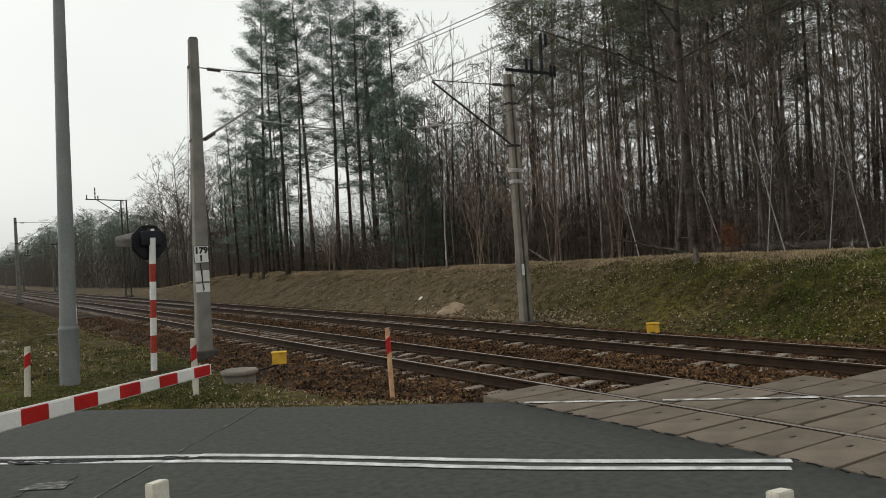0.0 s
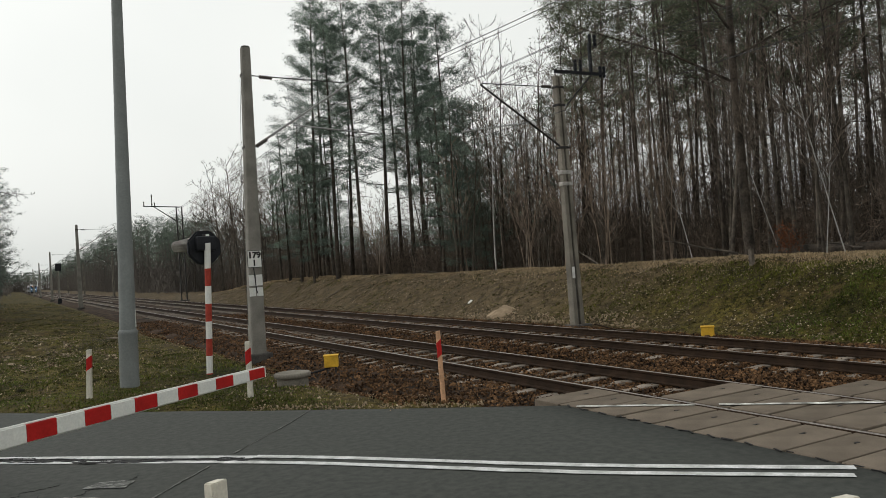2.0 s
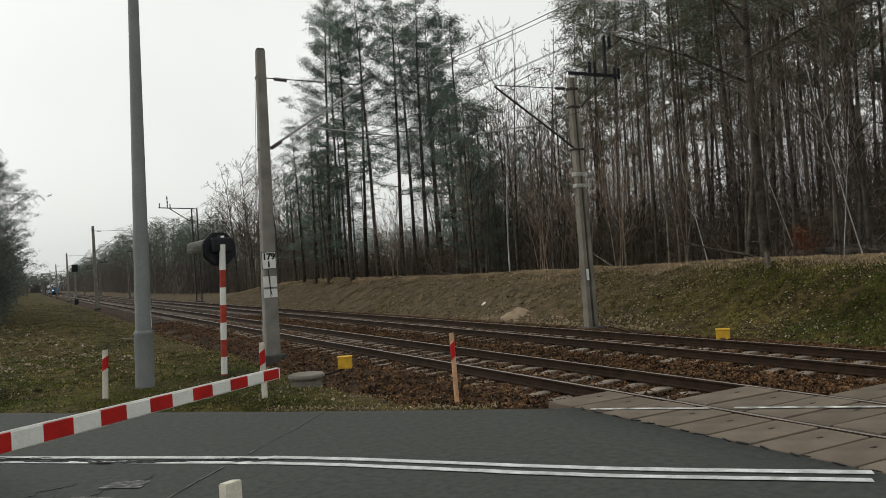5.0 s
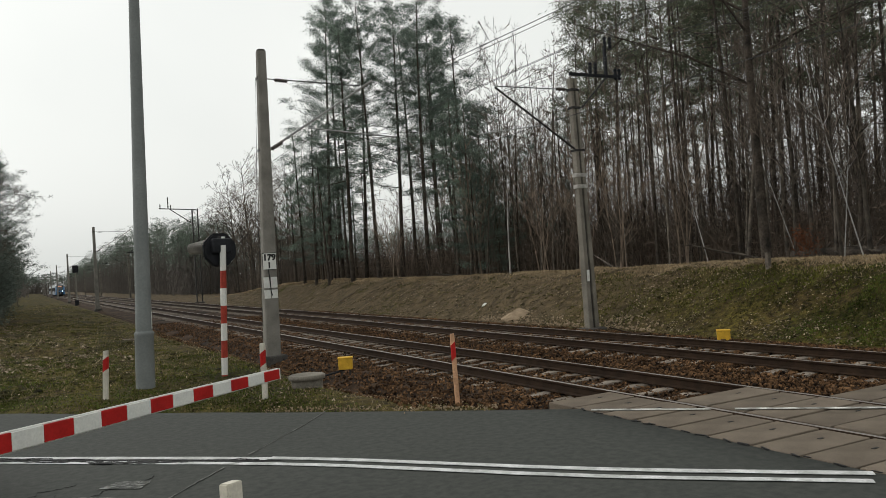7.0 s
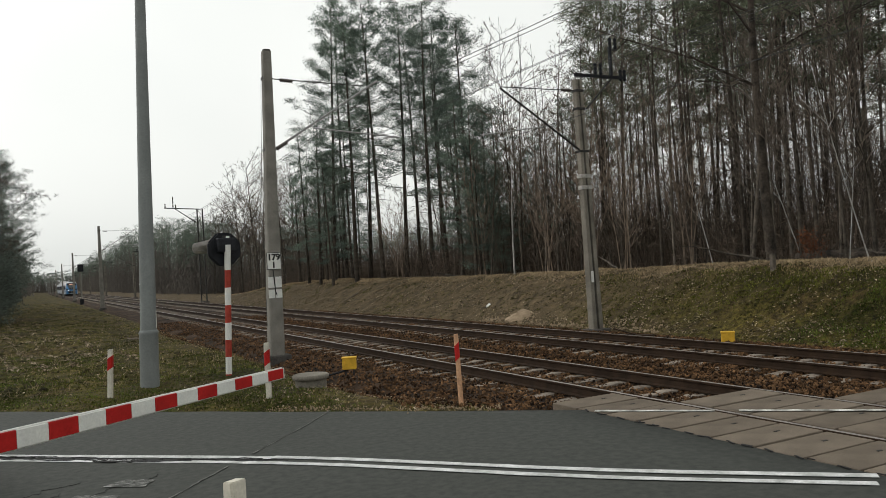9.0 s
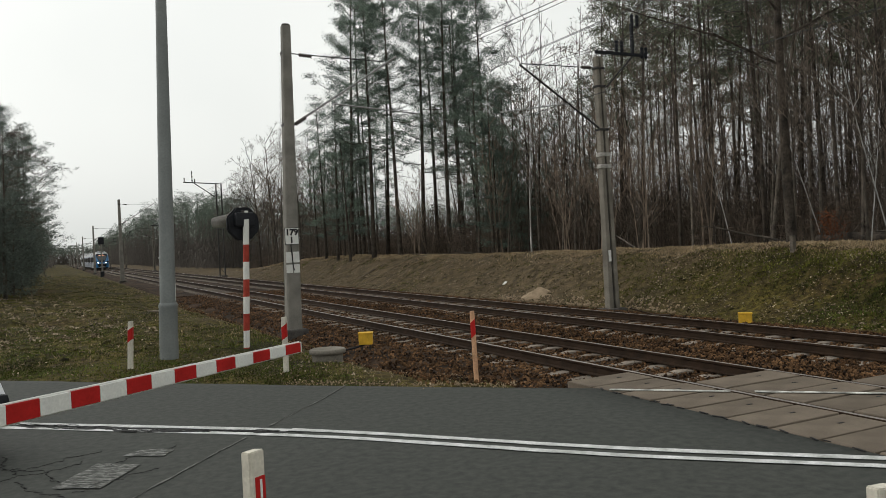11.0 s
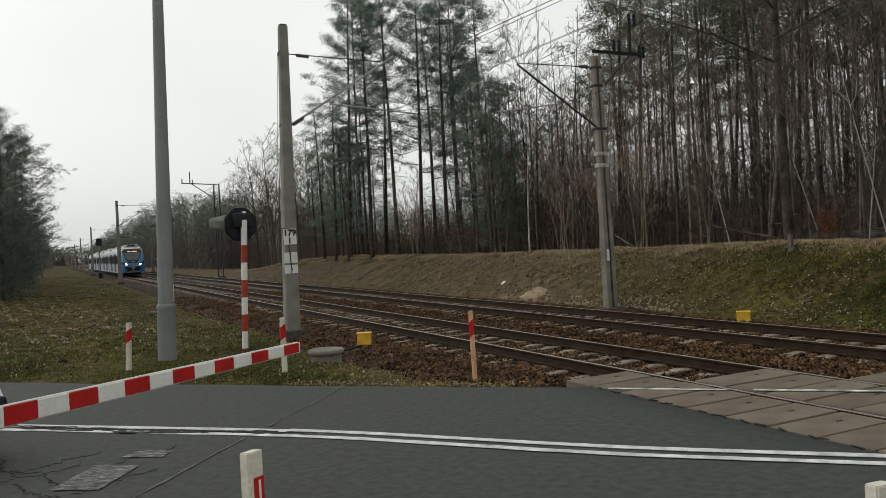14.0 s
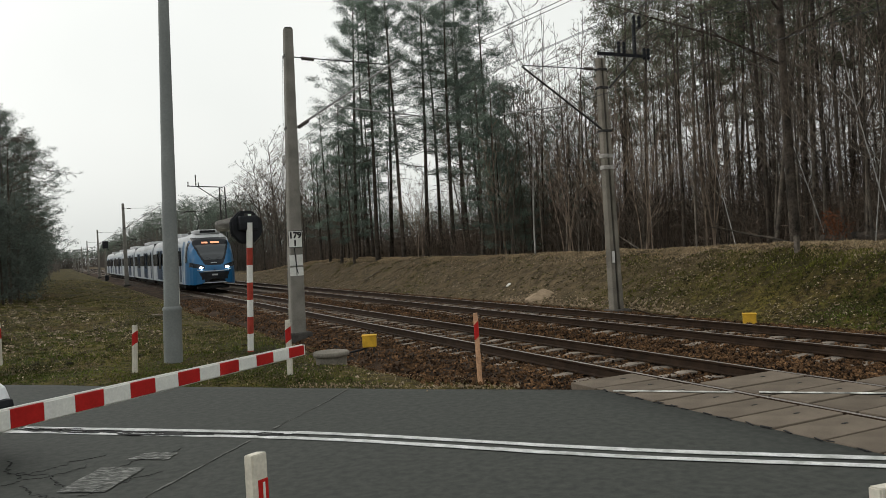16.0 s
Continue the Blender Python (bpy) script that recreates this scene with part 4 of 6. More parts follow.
yellow_box(5.43, 14.84, -0.02, 0.27, -25)
yellow_box(14.5, 13.7, -0.33, 0.30, -45)
e = thing("point_rodding_cover", pose(13.95, 16.3, -0.26, 0, 0, 40), "dark steel trough cover lying beside the far rail", "trough")
part("cover", box(0.32, 0.9, 0.13, (0, 0, 0.08), 0.02), M_RAIL, e)
part("plate", box(0.3, 0.6, 0.03, (0.1, 0.3, 0.22), 0.008, pose(0, 0, 0, 16, 6, 0)), M_RAIL, e)
e = thing("board", pose(3.4, 34.9, ground_z(3.4, 34.9) + 0.05, 0, 0, 65), "weathered grey board lying in the grass", "board")
part("plank", box(0.22, 1.2, 0.05, (0, 0, 0), 0.01), M_SLEEPER, e)
e = thing("stump_post", pose(18.5, 15.65, ground_z(18.5, 15.65)), "short weathered timber post at the top of the bank", "post")
part("post", prism(square(0.065), -0.15, 0.45, top=0.9), M_BARK_GREY, e)
bm = bmesh.new()
bmesh.ops.create_icosphere(bm, subdivisions=4, radius=1.0)
for v in bm.verts:
    v.co *= 1 + 0.18 * nz(v.co.x, v.co.y, 1.7, v.co.z * 2)
    v.co = Vector((v.co.x * 0.42, v.co.y * 0.75, v.co.z * max(0.05, 0.30 - 0.22 * abs(v.co.y)) + 0.05 * nz(v.co.x, v.co.y, 4, 3)))
e = link("sand_mound", bm, M_SAND)
e.matrix_basis = pose(15.75, 24.6, -0.1, 0, -20, 12)
tagged(e, "pale heap of washed-out sand at the foot of the bank", "sand heap")


def on_toe(rnd):
    y = rnd.uniform(17, 27)
    x = 15.3 + rnd.random() ** 2 * 0.7
    return x, y, ground_z(x, y) + 0.02


stones("pale_stones", 500, on_toe, 0.05, M_SAND, 12, "pale loose stones along the foot of the bank")


def kerb_stones(rnd):
    n = rnd.gauss(10.62, 0.10)
    u = rnd.uniform(-6.2, -2.6)
    p = road_at(u, n)
    return p.x, p.y, 0.0


stones("pale_gravel", 320, kerb_stones, 0.017, M_SAND, 15, "pale gravel bits along the asphalt edge")

# ---- plants ----


def needles(v, f, rnd, c, reach, count, size, flat=0.34):
    """A loose tuft of blades round c."""
    for _ in range(count):
        p = c + Vector((rnd.gauss(0, reach), rnd.gauss(0, reach), rnd.gauss(0, reach * flat)))
        d = Vector((rnd.uniform(-1, 1), rnd.uniform(-1, 1), rnd.uniform(-0.5, 0.9))).normalized()
        s = d.cross(Vector((rnd.uniform(-1, 1), rnd.uniform(-1, 1), rnd.uniform(-1, 1)))).normalized() * size * rnd.uniform(0.13, 0.24)
        L = size * rnd.uniform(0.8, 1.7)
        o = len(v)
        v += [p - s - d * L * 0.4, p + s - d * L * 0.4, p + d * L * 0.7]
        f.append((o, o + 1, o + 2))


def trunk_points(rnd, H, bend, n=9):
    x = y = 0.0
    vx, vy = rnd.uniform(-bend, bend), rnd.uniform(-bend, bend)
    pts = []
    for i in range(n):
        pts.append(Vector((x, y, H * i / (n - 1))))
        vx += rnd.uniform(-bend, bend) * 0.5
        vy += rnd.uniform(-bend, bend) * 0.5
        x, y = x + vx * H / n, y + vy * H / n
    pts[0].z = -0.4
    return pts


def along_line(pts, k):
    k = max(0, min(0.9999, k)) * (len(pts) - 1)
    i = int(k)
    return pts[i].lerp(pts[i + 1], k - i)


def pine(seed, H, start, spread, radius, limbs, tufts, dead=8, fill=13, bark=M_BARK, green=M_NEEDLE, label="tall bare-trunked pine with an open dark green crown"):
    """A tall pine: bare tapered trunk, dead snags, limbs and needle tufts in layers."""
    rnd = random.Random(seed)
    e = thing("pine_tree", Matrix(), label, "tree", "pines of the wood")
    pts = trunk_points(rnd, H, 0.03)
    part("trunk", tube(pts, [radius * (1 - 0.82 * (i / 8) ** 1.1) * (1.25 if i == 0 else 1) for i in range(9)], 8), bark, e)
    lb = bmesh.new()
    v, f = [], []
    for _ in range(dead):
        k = rnd.uniform(0.2, start)
        p, a = along_line(pts, k), rnd.uniform(0, 6.28)
        L = rnd.uniform(0.4, 1.6)
        d = Vector((math.cos(a), math.sin(a), rnd.uniform(-0.3, 0.2)))
        tube([p, p + d * L * 0.5 + Vector((0, 0, 0.05)), p + d * L], [0.022, 0.016, 0.006], 3, lb, False)
    # limbs fork into sprays, and each spray carries flat pads of needles with air between them
    lobes = [rnd.uniform(0.55, 1.25) for _ in range(7)]
    for i in range(limbs):
        k = min(0.995, start + (1 - start) * ((i + rnd.random()) / limbs) ** 0.85)
        p, a = along_line(pts, k), i * 2.4 + rnd.uniform(-0.9, 0.9)
        rel = (k - start) / (1 - start)
        L = spread * (0.30 + 0.85 * math.sin(math.pi * min(0.97, 0.25 + rel * 0.72))) * rnd.uniform(0.5, 1.2) * lobes[int(a * 7 / 6.283 + k * 5) % 7]
        rise = -0.05 + 0.75 * rel + rnd.uniform(-0.18, 0.25)
        d = Vector((math.cos(a), math.sin(a), rise)).normalized()
        mid = p + d * L * 0.5 + Vector((rnd.uniform(-0.15, 0.15), rnd.uniform(-0.15, 0.15), -0.05 * L))
        q = p + d * L + Vector((0, 0, 0.12 * L))
        r0 = max(0.014, radius * 0.24 * (1 - rel * 0.7))
        tube([p, mid, q], [r0, r0 * 0.65, 0.010], 4, lb, False)
        for j in range(max(2, tufts // 2)):
            u = 0.42 + 0.58 * (j + rnd.random()) / max(2, tufts // 2)
            base = p.lerp(mid, u * 2) if u < 0.5 else mid.lerp(q, u * 2 - 1)
            side = Vector((-d.y, d.x, 0)).normalized() * rnd.choice((-1, 1))
            tip = base + (d * rnd.uniform(0.1, 0.5) + side * rnd.uniform(0.1, 0.7) + Vector((0, 0, rnd.uniform(0.0, 0.35)))) * (0.35 + 0.22 * L)
            tube([base, base.lerp(tip, 0.5) - Vector((0, 0, 0.03)), tip], [r0 * 0.35, r0 * 0.25, 0.006], 3, lb, False)
            for c, share in ((tip, 1.0), (base.lerp(tip, 0.55), 0.5)):
                needles(v, f, rnd, c + Vector((0, 0, 0.05)), rnd.uniform(0.17, 0.35), round(fill * 4.6 * share), 0.115, 0.45)
    tagged(part("branchwork", lb, M_BARK_RED, e), kind="stuff")
    tagged(raw("crown", v, f, green, e), kind="stuff")
    return e


def bare_tree(seed, H, radius, boughs, twigs, up=0.8, bark=M_BARK_GREY, start=0.35, reach=1.0, label="slender leafless tree with fine ascending twigs", twig=M_TWIG, stems=1, name="bare_tree", tw=1.0):
    rnd = random.Random(seed)
    e = thing(name, Matrix(), label, "tree" if name == "bare_tree" else "shrub", "leafless trees of the wood" if name == "bare_tree" else "undergrowth shrubs")
    tb, wb = bmesh.new(), bmesh.new()
    for s in range(stems):
        pts = trunk_points(rnd, H * rnd.uniform(0.8, 1.0), 0.05 if stems == 1 else 0.16)
        off = Vector((rnd.uniform(-0.3, 0.3), rnd.uniform(-0.3, 0.3), 0)) if stems > 1 else Vector()
        pts = [p + off for p in pts]
        tube(pts, [max(0.008, radius * (1 - 0.93 * i / 8)) for i in range(9)], 6 if stems == 1 else 4, tb)
        for i in range(boughs):
            k = start + (0.97 - start) * (i + rnd.random()) / boughs
            p, a = along_line(pts, k), i * 2.4 + rnd.uniform(-0.7, 0.7)
            L = H * 0.26 * (1.15 - k) * rnd.uniform(0.6, 1.5) * reach
            d = Vector((math.cos(a), math.sin(a), up * rnd.uniform(0.5, 1.4))).normalized()
            bp = [p]
            for j in range(3):
                d = (d + Vector((rnd.uniform(-0.25, 0.25), rnd.uniform(-0.25, 0.25), 0.12))).normalized()
                bp.append(bp[-1] + d * L / 3)
            r = max(0.008, radius * 0.42 * (1.05 - k))
            tube(bp, [r, r * 0.7, r * 0.45, 0.004], 4, tb, False)
            for j in range(twigs):
                q = along_line(bp, 0.15 + 0.85 * (j + rnd.random()) / twigs)
                t = (d + Vector((rnd.uniform(-0.9, 0.9), rnd.uniform(-0.9, 0.9), rnd.uniform(-0.3, 0.8)))).normalized()
                l2 = L * rnd.uniform(0.2, 0.55)
                m1 = q + t * l2 * 0.5 + Vector((rnd.uniform(-0.06, 0.06), rnd.uniform(-0.06, 0.06), 0.03)) * l2
                ribbon([q, m1, q + t * l2 + Vector((0, 0, 0.08 * l2))], [0.0085 * tw, 0.007 * tw, 0.0], rnd, wb)
                for _ in range(3):
                    t2 = (t + Vector((rnd.uniform(-0.8, 0.8), rnd.uniform(-0.8, 0.8), rnd.uniform(-0.4, 0.7)))).normalized()
                    ribbon([m1, m1 + t2 * l2 * rnd.uniform(0.3, 0.6)], [0.0065 * tw, 0.0], rnd, wb)
    part("trunk", tb, bark, e)
    tagged(part("branchwork", wb, twig, e), kind="stuff")
    return e


def branching_tree(seed, H, radius, label, spread=0.5, first=0.25, droop=0.0, depth=4, bark=M_BARK_GREY, twig=M_TWIG, thin=0.010, kids=(9, 5, 4, 3), cones=0, limb=0.42):
    """A leafless tree whose boughs fork again and again down to fine twigs."""
    rnd = random.Random(seed)
    e = thing("bare_tree", Matrix(), label, "tree", "leafless trees of the wood")
    tb, wb = bmesh.new(), bmesh.new()
    stem = trunk_points(rnd, H, 0.06)
    tube(stem, [max(0.012, radius * (1 - 0.9 * i / 8)) for i in range(9)], 8, tb)
    ends = []

    def grow(line, r, L, level):
        for i in range(kids[level]):
            k = (first if level == 0 else 0.25) + (0.98 - (first if level == 0 else 0.25)) * (i + rnd.random()) / kids[level]
            p = along_line(line, k)
            way = (line[-1] - line[0]).normalized()
            out = Vector((rnd.gauss(0, 1), rnd.gauss(0, 1), rnd.gauss(0, 0.5)))
            out = (out - way * out.dot(way)).normalized()
            d = (way * (1 - spread) + out * spread * 1.25 + Vector((0, 0, 0.12 - droop * level * 0.12))).normalized()
            size = L * rnd.uniform(0.6, 1.25) * (1.15 - 0.6 * k)
            pts = [p]
            for _ in range(3):
                d = (d + Vector((rnd.gauss(0, 0.16), rnd.gauss(0, 0.16), rnd.gauss(0.04 - 0.05 * droop, 0.10)))).normalized()
                pts.append(pts[-1] + d * size / 3)
            rr = max(thin, r * (limb if level == 0 else 0.55) * (1.1 - 0.5 * k))
            if level < 2:
                tube(pts, [rr, rr * 0.75, rr * 0.5, thin * 0.6], 4, tb, False)
            else:
                ribbon(pts, [thin, thin * 0.8, thin * 0.6, 0.0], rnd, wb)
            if level + 1 < depth:
                grow(pts, rr, size * 0.55, level + 1)
            else:
                ends.append(pts[-1])

    grow(stem, radius, H * 0.36, 0)
    part("trunk", tb, bark, e)
    tagged(part("branchwork", wb, twig, e), kind="stuff")
    if cones:
        v, f = [], []
        for q in ends[::max(1, len(ends) // cones)]:
            needles(v, f, rnd, q, 0.04, 3, 0.07, 1.0)
        tagged(raw("cones", v, f, M_BARK, e), kind="stuff")
    return e


def lay(protos, spots, seed, tilt=2.0, scales=(0.85, 1.12)):
    """The prototypes stand at the first spots, copies at the rest."""
    rnd = random.Random(seed)
    used = set()
    for i, (x, y) in enumerate(spots):
        p = protos[rnd.randrange(len(protos))]
        s = rnd.uniform(*scales)
        m = pose(x, y, ground_z(x, y), rnd.uniform(-tilt, tilt), rnd.uniform(-tilt, tilt), rnd.uniform(0, 360)) @ Matrix.Diagonal((s, s, s * rnd.uniform(0.94, 1.08), 1))
        if p.name in used:
            c = copy_thing(p, m)
            c.matrix_basis = m
        else:
            used.add(p.name)
            p.matrix_basis = m
    for p in protos:
        if p.name not in used:
            for o in (*p.children_recursive, p):
                bpy.data.objects.remove(o)


def scatter(seed, n, x0, x1, y0, y1, gap, ok=lambda x, y: True, taken=None):
    rnd = random.Random(seed)
    out = []
    taken = taken if taken is not None else []
    tries = 0
    while len(out) < n and tries < n * 60:
        tries += 1
        x, y = rnd.uniform(x0, x1), rnd.uniform(y0, y1)
        if ok(x, y) and all((x - a) ** 2 + (y - b) ** 2 > gap * gap for a, b in out[-400:]) and all((x - a) ** 2 + (y - b) ** 2 > gap * gap for a, b in taken):
            out.append((x, y))
    return out


def seen(x, y):
    """Inside the wedge of the wood that the line of sight can reach."""
    a = math.degrees(math.atan2(x, y))
    return 5 < a < 66


def glade(x, y):
    """The thin part of the wood behind the tall pines, open to the sky beyond."""
    return 19.5 < math.degrees(math.atan2(x, y)) < 30.5 and math.hypot(x, y) > 38


def polar(az, d):
    return d * math.sin(radians(az)), d * math.cos(radians(az))


TALL = [pine(100 + i, 19.0 + i * 0.5, (0.36, 0.30, 0.44)[i % 3], 3.0, 0.16, 36, 9, fill=15) for i in range(6)]
tall_spots = [polar(a, d) for a, d in ((19.4, 57), (20.3, 64), (21.0, 53), (22.0, 60), (22.9, 52), (24.6, 55), (25.6, 62), (26.5, 51), (27.3, 58))]
lay(TALL, tall_spots, 5, 1.5, (0.88, 0.99))
side_spots = [polar(a, d) for a, d in ((27.6, 54), (28.4, 60), (29.3, 52), (27.2, 66))]
lay([pine(120 + i, 15.5, 0.4, 2.5, 0.14, 30, 8, fill=11) for i in range(2)], side_spots, 25, 1.5, (0.92, 1.05))
tall_spots = tall_spots + side_spots
LOW = [pine(140 + i, 12.5 + i, 0.16, 2.1, 0.13, 34, 6, 4, fill=10, label="younger pine with green limbs almost to the ground") for i in range(3)]
low_spots = [polar(a, d) for a, d in ((17.6, 62), (18.4, 58), (17.0, 70), (19.4, 68), (29.6, 41), (30.4, 43), (31.6, 46), (28.6, 45), (34, 50), (36.5, 47), (33, 56), (20.2, 70), (19.3, 55), (20.0, 60), (20.7, 57), (21.3, 66), (19.7, 64), (18.6, 66), (22.0, 62))]
lay(LOW, low_spots + [polar(a, d) for a, d in ((28.6, 47), (29.3, 51), (18.9, 60))], 6, 1.5, (0.55, 0.85))
DENSE = [pine(150 + i, 8.5, 0.05, 1.7, 0.09, 44, 7, 2, fill=8, label="dense young pine, dark green to the ground") for i in range(2)]
lay(DENSE, [polar(a, d) for a, d in ((30.0, 41), (30.9, 43), (31.7, 42))], 28, 1.5, (0.62, 0.78))
WOOD = [pine(180 + i, 15.0 + i * 0.8, 0.44, 2.7, 0.088, 30, 7, fill=11, green=M_OLIVE) for i in range(5)]
wood_spots = scatter(33, 54, 22.5, 43, 8, 62, 2.0, lambda x, y: (38 < math.degrees(math.atan2(x, y)) < 66) and math.hypot(x, y) > 28 and (math.degrees(math.atan2(x, y)) > 50 or (x * 7.3 + y * 3.1) % 1 < 0.55), tall_spots)
lay(WOOD, wood_spots, 7, 2.0)
SLIM = [bare_tree(220 + i, 9.5 + 0.7 * i, 0.042 + 0.012 * (i % 3), 22, 8, start=0.22) for i in range(7)]
slim_spots = scatter(48, 34, 22, 36, 8, 26, 1.0, lambda x, y: math.degrees(math.atan2(x, y)) > 46, tall_spots + wood_spots) + scatter(44, 140, 20.4, 38, 7, 100, 1.0, lambda x, y: (seen(x, y) and math.degrees(math.atan2(x, y)) > 27) and (not glade(x, y) or (x * 5.1 + y * 3.7) % 1 < 0.45) or (20 < x < 34 and y > 66 and not glade(x, y)), tall_spots + wood_spots)
lay(SLIM, slim_spots, 8, 4.0)
OPEN = [branching_tree(260 + i, 14.5 + i, 0.15, "broad leafless tree with a fine grey-brown crown", spread=0.52, thin=0.013, kids=(13, 5, 4, 4)) for i in range(3)]
lay(OPEN, [(21.5, 84), (24, 92), (22, 101), (27, 80), (25, 110), (29, 96), (21, 74), (23, 78), (20.5, 95), (21, 107), (22.3, 88), (20.3, 82), (20.8, 90)], 9, 2.0, (0.70, 0.90))
POLE = [bare_tree(240 + i, 12.0 + i, 0.050 + 0.013 * i, 12, 5, 0.6, start=0.5, reach=0.7, bark=M_BARK, label="straight dark pole-stage trunk, bare below its thin top") for i in range(3)]
pole_spots = scatter(47, 60, 21.5, 42, 9, 70, 1.1, lambda x, y: 31 < math.degrees(math.atan2(x, y)) < 66 and not glade(x, y), tall_spots + wood_spots)
lay(POLE, pole_spots, 27, 2.0, (0.85, 1.15))
BIRCH = [bare_tree(280, 7, 0.05, 14, 8, 1.0, bark=M_BIRCH, label="white-barked birch with drooping bare twigs")]
lay(BIRCH, [(20.5, 32.4), (33, 26), (29, 20.5), (26.5, 31)], 10, 2.0, (0.9, 1.1))
BIG = [branching_tree(291, 15, 0.16, "dark old tree with long level dead limbs at the bank's edge", spread=0.72, first=0.28, droop=0.5, bark=M_BARK, thin=0.007, kids=(17, 4, 4, 3), limb=0.26)]
lay(BIG, [(20.3, 17.2), (33, 18), (36, 30)], 11, 1.0, (0.97, 1.05))
BRUSH = [bare_tree(300 + i, 2.6 + 0.5 * i, 0.016, 4, 5, 1.1, start=0.15, reach=1.5, stems=6, label="leafless brown thicket of thin stems", name="shrub") for i in range(4)]
brush_spots = scatter(55, 160, 20.5, 36, 8, 100, 0.9, lambda x, y: seen(x, y) and not glade(x, y))
lay(BRUSH, brush_spots, 12, 5.0, (0.6, 1.25))
TALLBRUSH = [bare_tree(320 + i, 6.5, 0.032, 9, 6, 1.2, start=0.12, reach=1.2, stems=5, bark=M_TAN, twig=M_TAN, label="tall clump of pinkish-brown leafless saplings", name="shrub") for i in range(2)]
lay(TALLBRUSH, [(20.2, 24.0), (20.6, 26.5), (20.4, 29.5), (21.5, 27.8), (20.8, 36), (20.4, 45.5), (21, 21.5)], 13, 4.0, (0.85, 1.15))

# rusty-leaved young beech on the bank's edge
rnd = random.Random(77)
e = thing("shrub", pose(20.2, 15.6, ground_z(20.2, 15.6)), "small shrub still holding rusty brown leaves at the bank's top", "shrub")
tb = bmesh.new()
v, f = [], []
for i in range(9):
    a = rnd.uniform(0, 6.28)
    q = Vector((math.cos(a) * 0.35, math.sin(a) * 0.35, rnd.uniform(0.5, 1.0)))
    tube([(0, 0, -0.1), q * 0.5, q], [0.012, 0.008, 0.004], 4, tb, False)
    for j in range(4):
        needles(v, f, rnd, q * rnd.uniform(0.35, 1.0), 0.11, 16, 0.075, 1.0)
part("stems", tb, M_TWIG, e)
raw("leaves", v, f, M_RUST_LEAF, e)

# the dark evergreens and a bare roadside tree on the near side of the line
SPRUCE = [pine(340 + i, 11.5 + i, 0.03, 3.0, 0.16, 55, 9, 0, fill=10, green=M_NEEDLE_HAZED, label="dense dark evergreen tree clothed to the ground") for i in range(3)]
spruce_spots = scatter(66, 18, -14, -2.6, 62, 210, 2.6, lambda x, y: x < -2.4 - 0.0 * y)
lay(SPRUCE, [(-4.2, 60), (-3.6, 66), (-3.2, 73), (-3.4, 82), (-6.5, 63)] + spruce_spots, 14, 1.0, (0.85, 1.1))
YOUNG = [pine(350 + i, 4.6 + 0.8 * i, 0.02, 1.8, 0.07, 36, 7, 0, fill=10, green=M_NEEDLE_HAZED, label="young dark evergreen filling the foot of the wood") for i in range(2)]
lay(YOUNG, [(-3.4, 52), (-4.6, 50), (-3.0, 57), (-3.2, 62), (-2.9, 69), (-2.8, 77), (-3.0, 86), (-5.2, 55), (-2.9, 95), (-3.0, 106), (-6.0, 47), (-7.0, 51), (-2.75, 45.6), (-2.2, 49), (-2.5, 53), (-2.1, 58), (-4.2, 44)], 18, 1.0, (0.8, 1.15))
ROADSIDE = [branching_tree(362, 9.6, 0.11, "leafless roadside alder with drooping branches and small dark cones", spread=0.62, first=0.35, droop=0.9, thin=0.011, kids=(17, 5, 4, 4), cones=520, limb=0.28)]
lay(ROADSIDE, [(-2.5, 47)], 15, 1.0, (1.0, 1.0))
lay([branching_tree(365, 7.5, 0.08, "small leafless tree with whitish twigs beside the line", spread=0.55, thin=0.02, kids=(10, 5, 4, 3))], [(-1.6, 118)], 16, 1.0, (1.0, 1.0))


